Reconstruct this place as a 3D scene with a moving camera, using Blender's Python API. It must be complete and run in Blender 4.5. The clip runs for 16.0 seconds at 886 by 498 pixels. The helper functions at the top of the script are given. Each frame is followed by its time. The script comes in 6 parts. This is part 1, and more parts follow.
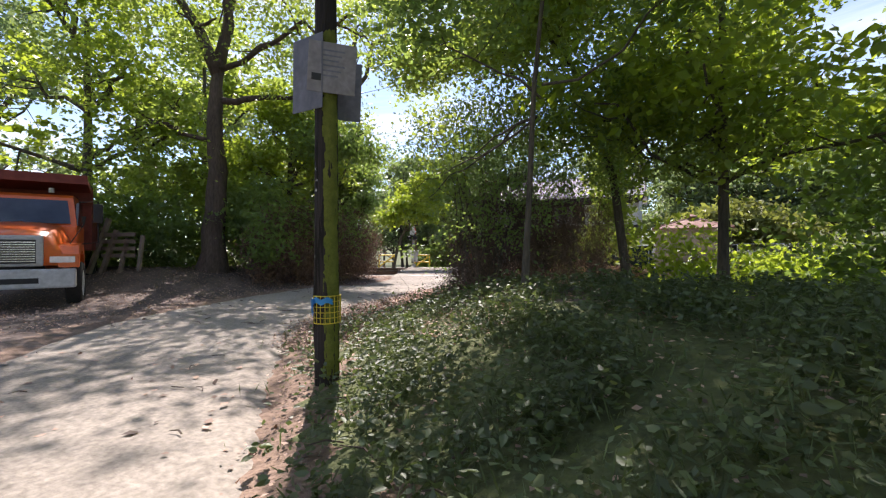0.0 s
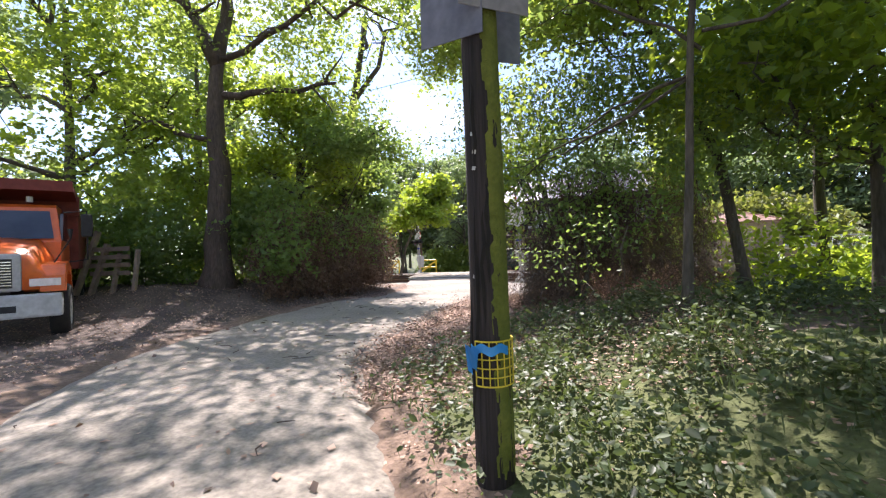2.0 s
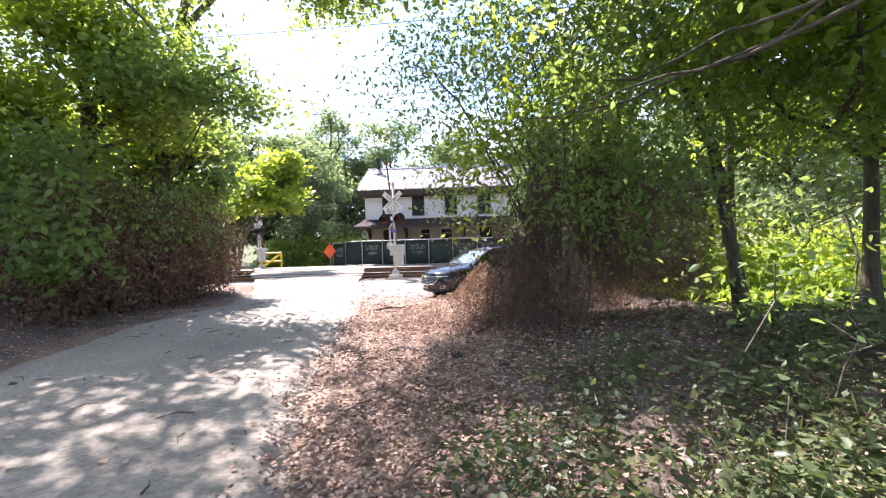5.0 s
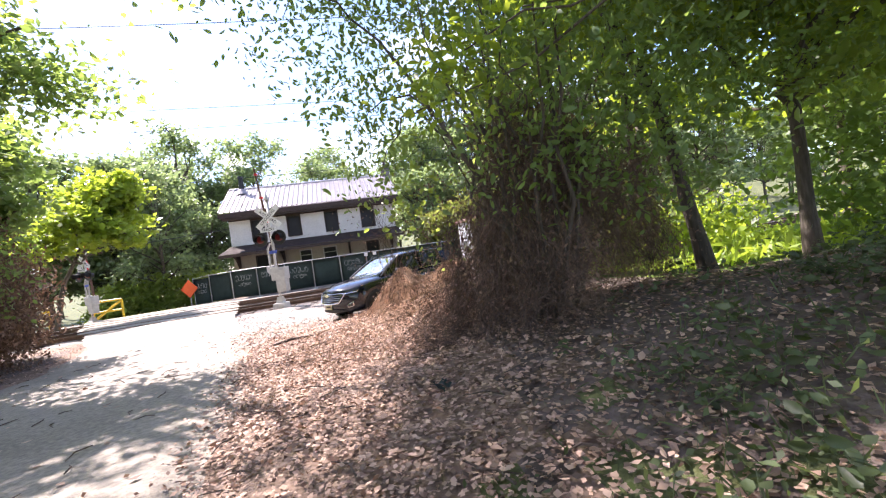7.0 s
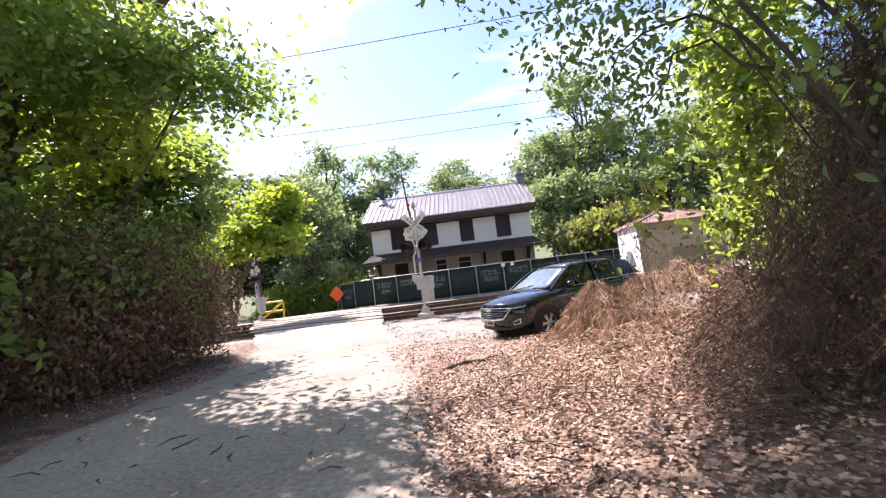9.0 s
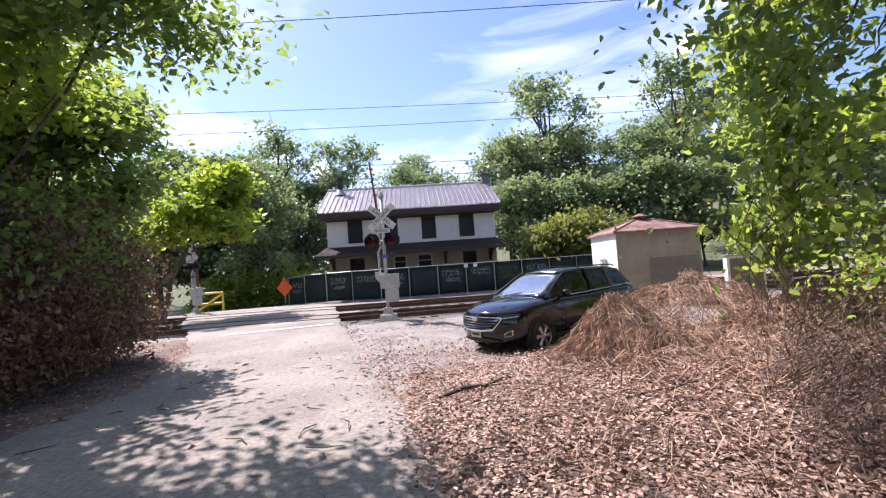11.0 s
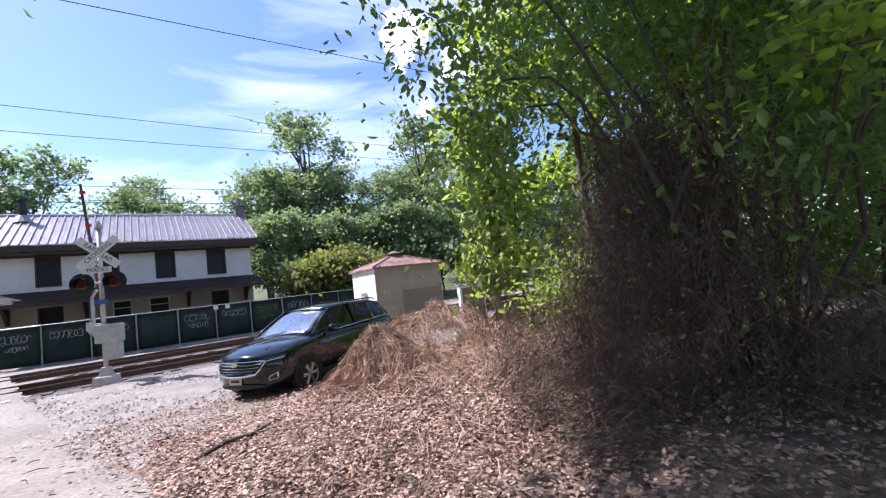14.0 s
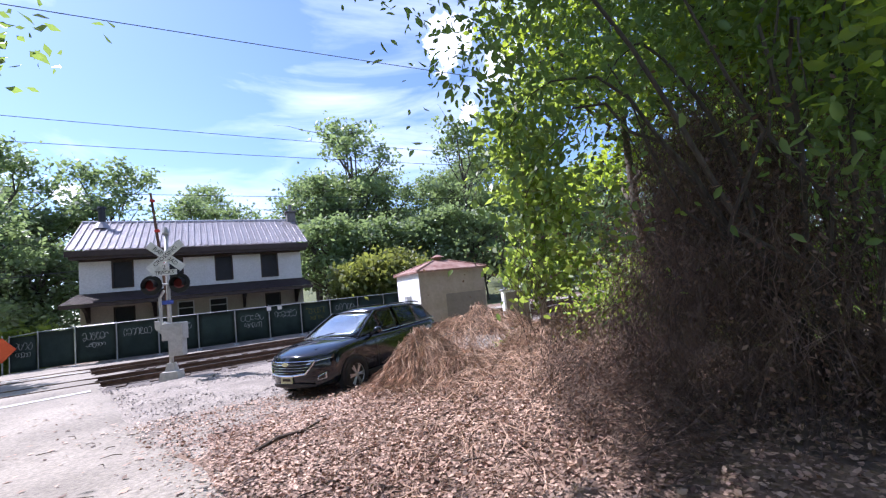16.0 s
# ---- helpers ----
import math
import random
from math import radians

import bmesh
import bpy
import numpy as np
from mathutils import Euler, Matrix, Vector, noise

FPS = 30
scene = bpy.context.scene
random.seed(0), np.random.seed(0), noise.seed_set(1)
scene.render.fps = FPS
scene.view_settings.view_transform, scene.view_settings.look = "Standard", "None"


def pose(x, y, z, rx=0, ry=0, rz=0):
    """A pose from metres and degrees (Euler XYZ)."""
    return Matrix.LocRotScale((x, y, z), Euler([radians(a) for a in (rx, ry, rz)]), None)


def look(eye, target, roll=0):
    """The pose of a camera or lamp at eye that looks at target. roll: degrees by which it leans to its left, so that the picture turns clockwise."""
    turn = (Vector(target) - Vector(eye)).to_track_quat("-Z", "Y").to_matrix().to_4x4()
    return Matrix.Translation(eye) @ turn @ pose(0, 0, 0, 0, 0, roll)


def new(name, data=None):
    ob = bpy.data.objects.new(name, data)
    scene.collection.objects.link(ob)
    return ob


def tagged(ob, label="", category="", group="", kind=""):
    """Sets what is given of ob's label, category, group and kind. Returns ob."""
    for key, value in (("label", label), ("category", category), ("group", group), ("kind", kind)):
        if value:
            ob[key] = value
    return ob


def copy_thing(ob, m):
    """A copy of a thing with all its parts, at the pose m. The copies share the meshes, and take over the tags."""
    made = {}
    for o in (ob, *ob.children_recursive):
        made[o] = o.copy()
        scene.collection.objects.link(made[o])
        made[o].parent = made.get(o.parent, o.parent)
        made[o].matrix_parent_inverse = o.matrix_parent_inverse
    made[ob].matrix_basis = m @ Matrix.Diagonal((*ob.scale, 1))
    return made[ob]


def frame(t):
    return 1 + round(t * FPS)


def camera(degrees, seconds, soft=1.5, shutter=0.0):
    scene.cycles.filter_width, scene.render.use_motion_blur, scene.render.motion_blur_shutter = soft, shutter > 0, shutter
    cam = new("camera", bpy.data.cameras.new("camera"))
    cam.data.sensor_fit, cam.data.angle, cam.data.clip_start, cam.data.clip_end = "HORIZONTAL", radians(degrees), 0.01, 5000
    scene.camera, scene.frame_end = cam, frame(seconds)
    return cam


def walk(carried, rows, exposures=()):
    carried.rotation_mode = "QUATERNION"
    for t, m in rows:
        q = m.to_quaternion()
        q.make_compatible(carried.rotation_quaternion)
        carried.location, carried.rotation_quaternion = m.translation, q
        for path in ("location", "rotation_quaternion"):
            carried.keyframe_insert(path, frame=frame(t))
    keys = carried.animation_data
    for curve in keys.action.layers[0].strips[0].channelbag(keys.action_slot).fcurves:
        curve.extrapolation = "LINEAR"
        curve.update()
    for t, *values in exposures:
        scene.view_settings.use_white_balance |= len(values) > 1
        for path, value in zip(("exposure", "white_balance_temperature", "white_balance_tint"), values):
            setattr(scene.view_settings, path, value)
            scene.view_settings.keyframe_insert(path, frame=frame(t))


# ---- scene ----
cam = camera(93.04, 16.0, soft=1.25)
PATH = [
    (0, pose(0.356, -0.159, 1.378, 90.17, 0.28, 27.21)),
    (0.5, pose(-0.158, 0.078, 1.354, 90.32, 0.36, 26.85)),
    (1, pose(-0.683, 0.227, 1.442, 92.28, -0.24, 26.04)),
    (1.5, pose(-1.185, 0.340, 1.482, 91.65, 0.37, 25.24)),
    (2, pose(-1.743, 0.584, 1.470, 90.61, 2.16, 25.71)),
    (2.5, pose(-2.322, 0.838, 1.454, 88.88, 4.65, 22.98)),
    (3, pose(-2.777, 1.156, 1.453, 87.68, 6.45, 18.91)),
    (3.5, pose(-3.191, 1.555, 1.524, 87.88, 6.55, 14.63)),
    (4, pose(-3.555, 1.889, 1.540, 88.86, 5.35, 10.63)),
    (4.5, pose(-3.873, 2.356, 1.565, 89.27, 4.26, 7.36)),
    (5, pose(-4.197, 2.793, 1.620, 88.63, 1.61, 3.50)),
    (5.2, pose(-4.311, 2.926, 1.594, 87.89, 0.88, -0.35)),
    (7.3, pose(-5.096, 4.777, 1.322, 90.11, 8.40, -13.37)),
    (7.5, pose(-5.205, 5.007, 1.348, 91.20, 7.72, -7.91)),
    (8, pose(-5.505, 5.392, 1.368, 93.00, 6.06, 0.29)),
    (8.5, pose(-5.741, 5.715, 1.425, 93.14, 6.84, 2.38)),
    (8.7, pose(-5.805, 5.825, 1.411, 93.39, 7.03, 3.23)),
    (10.8, pose(-6.504, 7.273, 1.545, 92.51, 3.65, -1.06)),
    (11, pose(-6.579, 7.295, 1.536, 92.41, 4.02, -3.72)),
    (11.5, pose(-6.698, 7.229, 1.527, 92.56, 5.11, -12.62)),
    (12, pose(-6.741, 7.066, 1.538, 93.13, 5.97, -20.82)),
    (12.5, pose(-6.757, 7.038, 1.527, 93.49, 6.71, -26.43)),
    (13, pose(-6.769, 7.037, 1.536, 93.57, 6.88, -30.80)),
    (13.5, pose(-6.774, 7.038, 1.546, 93.78, 6.84, -33.66)),
    (14, pose(-6.774, 7.038, 1.549, 94.22, 6.69, -35.61)),
    (14.5, pose(-6.776, 7.038, 1.550, 94.76, 6.65, -36.21)),
    (15, pose(-6.780, 7.037, 1.553, 95.20, 6.75, -35.37)),
    (15.5, pose(-6.782, 7.040, 1.552, 95.37, 6.68, -33.27)),
    (16, pose(-6.780, 7.037, 1.552, 95.42, 6.20, -29.68)),
]
EXPOSURE = [(0, 0.98, 6450, 20), (0.6, 1.45, 6350, 20), (3, 1.42, 6300, 21), (5, 1.95, 6250, 24), (8.7, 1.62, 6450, 25), (10.8, 1.0, 6050, 26), (16, 1.02, 5550, 22)]
walk(cam, PATH, EXPOSURE)

# ---- light ----
SUN = Vector((-0.39, 0.48, 0.79)).normalized()
world = bpy.data.worlds.new("sky")
scene.world = world
world.use_nodes = True
wn, wl = world.node_tree.nodes, world.node_tree.links
sky = wn.new("ShaderNodeTexSky")
sky.sky_type = "NISHITA"
sky.sun_disc = False
sky.sun_elevation = math.asin(SUN.z)
sky.sun_rotation = math.atan2(SUN.x, SUN.y)
sky.altitude = 100
sky.dust_density = 0.5
sky.ozone_density = 2.5
# thin clouds laid over the sky
tc = wn.new("ShaderNodeTexCoord")
mp = wn.new("ShaderNodeMapping")
mp.inputs["Scale"].default_value = (0.8, 1.0, 3.4)
wl.new(tc.outputs["Generated"], mp.inputs["Vector"])
cn = wn.new("ShaderNodeTexNoise")
cn.inputs["Scale"].default_value = 2.6
cn.inputs["Detail"].default_value = 7
cn.inputs["Roughness"].default_value = 0.55
cn.inputs["Distortion"].default_value = 0.6
wl.new(mp.outputs["Vector"], cn.inputs["Vector"])
cr = wn.new("ShaderNodeValToRGB")
cr.color_ramp.elements[0].position = 0.46
cr.color_ramp.elements[1].position = 0.95
wl.new(cn.outputs["Fac"], cr.inputs["Fac"])
# small heaped clouds above the wood: (direction, half width in degrees)
PUFFS = [((0.483, 0.704, 0.520), 3.6), ((0.585, 0.665, 0.464), 3.0), ((0.545, 0.743, 0.388), 1.5), ((-0.197, 0.951, 0.236), 1.6)]
puff_noise = wn.new("ShaderNodeTexNoise")
puff_noise.inputs["Scale"].default_value = 22
puff_noise.inputs["Detail"].default_value = 6
puff_noise.inputs["Roughness"].default_value = 0.6
wl.new(tc.outputs["Generated"], puff_noise.inputs["Vector"])
cover = cr.outputs["Color"]
for d, half in PUFFS:
    near = wn.new("ShaderNodeVectorMath")
    near.operation = "DISTANCE"
    wl.new(tc.outputs["Generated"], near.inputs[0])
    near.inputs[1].default_value = d
    edge = wn.new("ShaderNodeMapRange")
    edge.inputs[1].default_value, edge.inputs[2].default_value = 0.0, radians(half) * 1.7
    edge.inputs[3].default_value, edge.inputs[4].default_value = 1.0, -0.35
    wl.new(near.outputs["Value"], edge.inputs[0])
    rough_edge = wn.new("ShaderNodeMath")
    rough_edge.operation = "MULTIPLY_ADD"
    wl.new(puff_noise.outputs["Fac"], rough_edge.inputs[0])
    rough_edge.inputs[1].default_value = 1.9
    wl.new(edge.outputs[0], rough_edge.inputs[2])
    body = wn.new("ShaderNodeMapRange")
    body.interpolation_type = "SMOOTHSTEP"
    body.inputs[1].default_value, body.inputs[2].default_value = 1.15, 1.5
    wl.new(rough_edge.outputs[0], body.inputs[0])
    both = wn.new("ShaderNodeMath")
    both.operation = "MAXIMUM"
    wl.new(cover, both.inputs[0])
    wl.new(body.outputs[0], both.inputs[1])
    cover = both.outputs[0]
cm = wn.new("ShaderNodeMix")
cm.data_type = "RGBA"
wl.new(cover, cm.inputs["Factor"])
wl.new(sky.outputs["Color"], cm.inputs[6])
cm.inputs[7].default_value = (9.5, 9.8, 10.4, 1)
wl.new(cm.outputs[2], wn["Background"].inputs["Color"])
wn["Background"].inputs["Strength"].default_value = 0.11

sun = new("sun", bpy.data.lights.new("sun", "SUN"))
sun.data.energy = 5.0
sun.data.angle = radians(0.55)
sun.data.color = (1.0, 0.94, 0.85)
sun.matrix_world = look(SUN * 60, (0, 0, 0))


# ---- materials ----
def material(name, c1, c2, scale=4.0, rough=0.8, metal=0.0, bump=0.0, bump_scale=None, fine=None, island=0.0, spec=0.4, detail=6, grain=0.28, stretch=1.0):
    """Two colours mixed by noise at two scales, with relief; island: brightness spread between loose pieces."""
    m = bpy.data.materials.new(name)
    m.use_nodes = True
    n, l = m.node_tree.nodes, m.node_tree.links
    b = n["Principled BSDF"]
    b.inputs["Roughness"].default_value = rough
    b.inputs["Metallic"].default_value = metal
    b.inputs["Specular IOR Level"].default_value = spec
    tco = n.new("ShaderNodeTexCoord")
    co = n.new("ShaderNodeMapping")
    co.inputs["Scale"].default_value = (1.0, 1.0, stretch)
    l.new(tco.outputs["Object"], co.inputs["Vector"])
    no = n.new("ShaderNodeTexNoise")
    no.inputs["Scale"].default_value = scale
    no.inputs["Detail"].default_value = detail
    no.inputs["Roughness"].default_value = 0.65
    l.new(co.outputs["Vector"], no.inputs["Vector"])
    ramp = n.new("ShaderNodeValToRGB")
    ramp.color_ramp.elements[0].position, ramp.color_ramp.elements[1].position = 0.32, 0.68
    ramp.color_ramp.elements[0].color, ramp.color_ramp.elements[1].color = (*c1, 1), (*c2, 1)
    l.new(no.outputs["Fac"], ramp.inputs["Fac"])
    out = ramp.outputs["Color"]
    if fine:
        nf = n.new("ShaderNodeTexNoise")
        nf.inputs["Scale"].default_value = fine
        nf.inputs["Detail"].default_value = 4
        l.new(co.outputs["Vector"], nf.inputs["Vector"])
        mr = n.new("ShaderNodeMapRange")
        mr.inputs[1].default_value, mr.inputs[2].default_value = 0.3, 0.7
        mr.inputs[3].default_value, mr.inputs[4].default_value = 1 - grain, 1 + grain
        l.new(nf.outputs["Fac"], mr.inputs[0])
        mul = n.new("ShaderNodeVectorMath")
        mul.operation = "SCALE"
        l.new(out, mul.inputs[0])
        l.new(mr.outputs[0], mul.inputs["Scale"])
        out = mul.outputs["Vector"]
    if island:
        ge = n.new("ShaderNodeNewGeometry")
        mr = n.new("ShaderNodeMapRange")
        mr.inputs[3].default_value, mr.inputs[4].default_value = 1 - island, 1 + island
        l.new(ge.outputs["Random Per Island"], mr.inputs[0])
        mul = n.new("ShaderNodeVectorMath")
        mul.operation = "SCALE"
        l.new(out, mul.inputs[0])
        l.new(mr.outputs[0], mul.inputs["Scale"])
        out = mul.outputs["Vector"]
    l.new(out, b.inputs["Base Color"])
    if bump:
        nb = n.new("ShaderNodeTexNoise")
        nb.inputs["Scale"].default_value = bump_scale or scale * 6
        nb.inputs["Detail"].default_value = 5
        l.new(co.outputs["Vector"], nb.inputs["Vector"])
        bp = n.new("ShaderNodeBump")
        bp.inputs["Strength"].default_value = bump
        bp.inputs["Distance"].default_value = 0.03
        l.new(nb.outputs["Fac"], bp.inputs["Height"])
        l.new(bp.outputs["Normal"], b.inputs["Normal"])
    return m


def leaf_material(name, c1, c2, glow, share=0.45, rough=0.45, island=0.4):
    """Leaf: a glossy face that lets part of the light through."""
    m = material(name, c1, c2, 0.55, rough, island=island, spec=0.5, detail=3)
    n, l = m.node_tree.nodes, m.node_tree.links
    t = n.new("ShaderNodeBsdfTranslucent")
    t.inputs["Color"].default_value = (*glow, 1)
    mx = n.new("ShaderNodeMixShader")
    mx.inputs[0].default_value = share
    l.new(n["Principled BSDF"].outputs[0], mx.inputs[1])
    l.new(t.outputs[0], mx.inputs[2])
    l.new(mx.outputs[0], n["Material Output"].inputs["Surface"])
    return m


LEAF = leaf_material("leaf_green", (0.066, 0.12, 0.03), (0.135, 0.19, 0.05), (0.48, 0.60, 0.09), 0.5)
# brighter, yellower leaf copy: sunlight through the foliage put into the colour
LEAF_SUNLIT = leaf_material("leaf_sunlit", (0.085, 0.15, 0.025), (0.15, 0.22, 0.04), (0.50, 0.62, 0.05), 0.5)
LEAF_DARK = leaf_material("leaf_dark", (0.06, 0.112, 0.04), (0.115, 0.18, 0.062), (0.36, 0.50, 0.10), 0.48)
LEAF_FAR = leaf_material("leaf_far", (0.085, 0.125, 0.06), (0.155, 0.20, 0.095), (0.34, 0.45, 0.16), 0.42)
LEAF_OLIVE = leaf_material("leaf_olive", (0.075, 0.11, 0.035), (0.19, 0.18, 0.055), (0.40, 0.44, 0.08), 0.4)
LEAF_DEAD = leaf_material("leaf_dead", (0.10, 0.064, 0.046), (0.25, 0.16, 0.108), (0.28, 0.15, 0.085), 0.15, 0.8)
LITTER = leaf_material("leaf_litter", (0.25, 0.155, 0.115), (0.47, 0.33, 0.25), (0.3, 0.16, 0.1), 0.12, 0.75, 0.8)
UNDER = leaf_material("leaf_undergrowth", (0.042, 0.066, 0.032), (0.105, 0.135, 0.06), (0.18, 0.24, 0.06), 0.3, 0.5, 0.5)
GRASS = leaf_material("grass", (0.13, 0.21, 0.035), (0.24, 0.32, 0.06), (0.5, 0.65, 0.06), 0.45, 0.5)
STRAW = material("dead_stems", (0.23, 0.145, 0.10), (0.56, 0.39, 0.28), 3, 0.85, island=0.7)
VINE = material("dead_vines", (0.065, 0.045, 0.035), (0.20, 0.135, 0.10), 2, 0.85, island=0.5)
BARK = material("bark", (0.06, 0.05, 0.04), (0.13, 0.11, 0.085), 5, 0.95, bump=0.9, bump_scale=22, fine=30, stretch=0.2)
BARK_BROWN = material("bark_brown", (0.06, 0.045, 0.037), (0.125, 0.09, 0.07), 4, 0.95, bump=0.9, bump_scale=18, fine=26, stretch=0.2)
BARK_PALE = material("bark_pale", (0.28, 0.26, 0.23), (0.42, 0.40, 0.36), 5, 0.9, bump=0.5, bump_scale=20, fine=30)
SOIL = material("leaf_soil", (0.13, 0.086, 0.062), (0.29, 0.20, 0.148), 1.1, 0.95, bump=0.9, bump_scale=24, fine=16)
DARK_EARTH_AND_SHADE = material("dark_earth_and_shade", (0.075, 0.058, 0.05), (0.18, 0.135, 0.115), 0.9, 0.95, bump=1.0, bump_scale=14, fine=12)
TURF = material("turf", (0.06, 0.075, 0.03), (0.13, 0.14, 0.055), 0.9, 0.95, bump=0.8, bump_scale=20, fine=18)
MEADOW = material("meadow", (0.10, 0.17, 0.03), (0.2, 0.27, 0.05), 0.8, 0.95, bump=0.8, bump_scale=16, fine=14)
GRAVEL = material("gravel", (0.20, 0.173, 0.150), (0.36, 0.312, 0.27), 1.5, 0.95, bump=1.0, bump_scale=38, fine=34, grain=0.4)
ROAD = material("worn_concrete", (0.207, 0.180, 0.150), (0.34, 0.298, 0.25), 0.45, 0.9, bump=0.4, bump_scale=45, fine=20)


# ---- small builders ----
def mesh_object(name, me, mat, parent=None, label="", kind=""):
    ob = new(name, me)
    if mat:
        me.materials.append(mat)
    if parent:
        ob.parent = parent
    return tagged(ob, label, kind=kind)


def part(name, bm, mat, parent=None, label="", smooth=False):
    """Links a bmesh as one mesh object under a thing or a part."""
    me = bpy.data.meshes.new(name)
    if smooth:
        for f in bm.faces:
            f.smooth = True
    bm.to_mesh(me)
    bm.free()
    return mesh_object(name, me, mat, parent, label)


def thing(name, m, label, category, group=""):
    ob = new(name)
    ob.matrix_world = m
    ob.empty_display_size = 0.2
    return tagged(ob, label, category, group)


def block(x0, y0, z0, x1, y1, z1, bevel=0.0, bm=None):
    b = bm or bmesh.new()
    vs = [b.verts.new(p) for p in ((x0, y0, z0), (x1, y0, z0), (x1, y1, z0), (x0, y1, z0), (x0, y0, z1), (x1, y0, z1), (x1, y1, z1), (x0, y1, z1))]
    fs = [b.faces.new([vs[i] for i in q]) for q in ((3, 2, 1, 0), (4, 5, 6, 7), (0, 1, 5, 4), (1, 2, 6, 5), (2, 3, 7, 6), (3, 0, 4, 7))]
    if bevel:
        es = {e for f in fs for e in f.edges}
        bmesh.ops.bevel(b, geom=list(es), offset=bevel, segments=2, profile=0.6, affect="EDGES")
    return b


def rod(points, radii, sides=8, bm=None, cap=True):
    """A tapered tube through the points."""
    b = bm or bmesh.new()
    pts = [Vector(p) for p in points]
    rs = radii if isinstance(radii, (list, tuple)) else [radii] * len(pts)
    rings, side = [], None
    for i, p in enumerate(pts):
        d = (pts[min(i + 1, len(pts) - 1)] - pts[max(i - 1, 0)]).normalized()
        if side is None:
            side = d.orthogonal().normalized()
        side = (side - d * side.dot(d)).normalized()
        up = d.cross(side)
        rings.append([b.verts.new(p + rs[i] * (math.cos(a) * side + math.sin(a) * up)) for a in (k * math.tau / sides for k in range(sides))])
    for r, s in zip(rings, rings[1:]):
        for k in range(sides):
            b.faces.new((r[k], r[(k + 1) % sides], s[(k + 1) % sides], s[k]))
    if cap:
        b.faces.new(rings[0][::-1])
        b.faces.new(rings[-1])
    return b


def disc(c, axis, r, depth, sides=24, bm=None):
    a = Vector(axis).normalized() * depth / 2
    return rod([Vector(c) - a, Vector(c) + a], r, sides, bm)


def prism(outline, y0, y1, bm=None):
    """An outline of (x, z) pulled along y."""
    b = bm or bmesh.new()
    f = [b.verts.new((x, y0, z)) for x, z in outline]
    g = [b.verts.new((x, y1, z)) for x, z in outline]
    b.faces.new(f)
    b.faces.new(g[::-1])
    for i in range(len(f)):
        j = (i + 1) % len(f)
        b.faces.new((f[i], g[i], g[j], f[j]))
    bmesh.ops.recalc_face_normals(b, faces=b.faces)
    return b


def lattice(verts, faces, name):
    me = bpy.data.meshes.new(name)
    me.from_pydata(verts, [], faces)
    return me


def leaf_mesh(name, centres, size, rng, flat=0.35, long=1.7, droop=0.0, spread=0.45, oval=False):
    """Folded four-cornered leaves at the given places."""
    n = len(centres)
    u = rng.normal(size=(n, 3))
    u[:, 2] = u[:, 2] * (1 - flat) - droop
    u /= np.linalg.norm(u, axis=1, keepdims=True)
    w = rng.normal(size=(n, 3))
    w[:, 2] *= 1 - flat
    w -= u * (w * u).sum(1, keepdims=True)
    w /= np.linalg.norm(w, axis=1, keepdims=True)
    k = np.cross(u, w)
    s = (size * rng.uniform(1 - spread, 1 + spread, n))[:, None]
    if oval:
        v = np.empty((n, 6, 3))
        v[:, 0] = centres - u * s * long / 2
        v[:, 1] = centres - u * s * long * 0.2 + w * s * 0.44 + k * s * 0.10
        v[:, 2] = centres + u * s * long * 0.16 + w * s * 0.40 + k * s * 0.10
        v[:, 3] = centres + u * s * long / 2 - k * s * 0.15
        v[:, 4] = centres + u * s * long * 0.16 - w * s * 0.40 + k * s * 0.10
        v[:, 5] = centres - u * s * long * 0.2 - w * s * 0.44 + k * s * 0.10
        order = np.array((0, 1, 2, 3, 3, 4, 5, 0), np.int32)
    else:
        v = np.empty((n, 4, 3))
        v[:, 0] = centres - u * s * long / 2
        v[:, 1] = centres + w * s / 2 + k * s * 0.12
        v[:, 2] = centres + u * s * long / 2
        v[:, 3] = centres - w * s / 2 + k * s * 0.12
        order = np.array((0, 1, 2, 3), np.int32)
    corners = v.shape[1]
    me = bpy.data.meshes.new(name)
    me.vertices.add(corners * n)
    me.vertices.foreach_set("co", v.ravel())
    loops = (np.arange(n, dtype=np.int32)[:, None] * corners + order[None, :]).ravel()
    me.loops.add(len(loops))
    me.loops.foreach_set("vertex_index", loops)
    me.polygons.add(len(loops) // 4)
    me.polygons.foreach_set("loop_start", np.arange(0, len(loops), 4, dtype=np.int32))
    me.update(calc_edges=True)
    return me


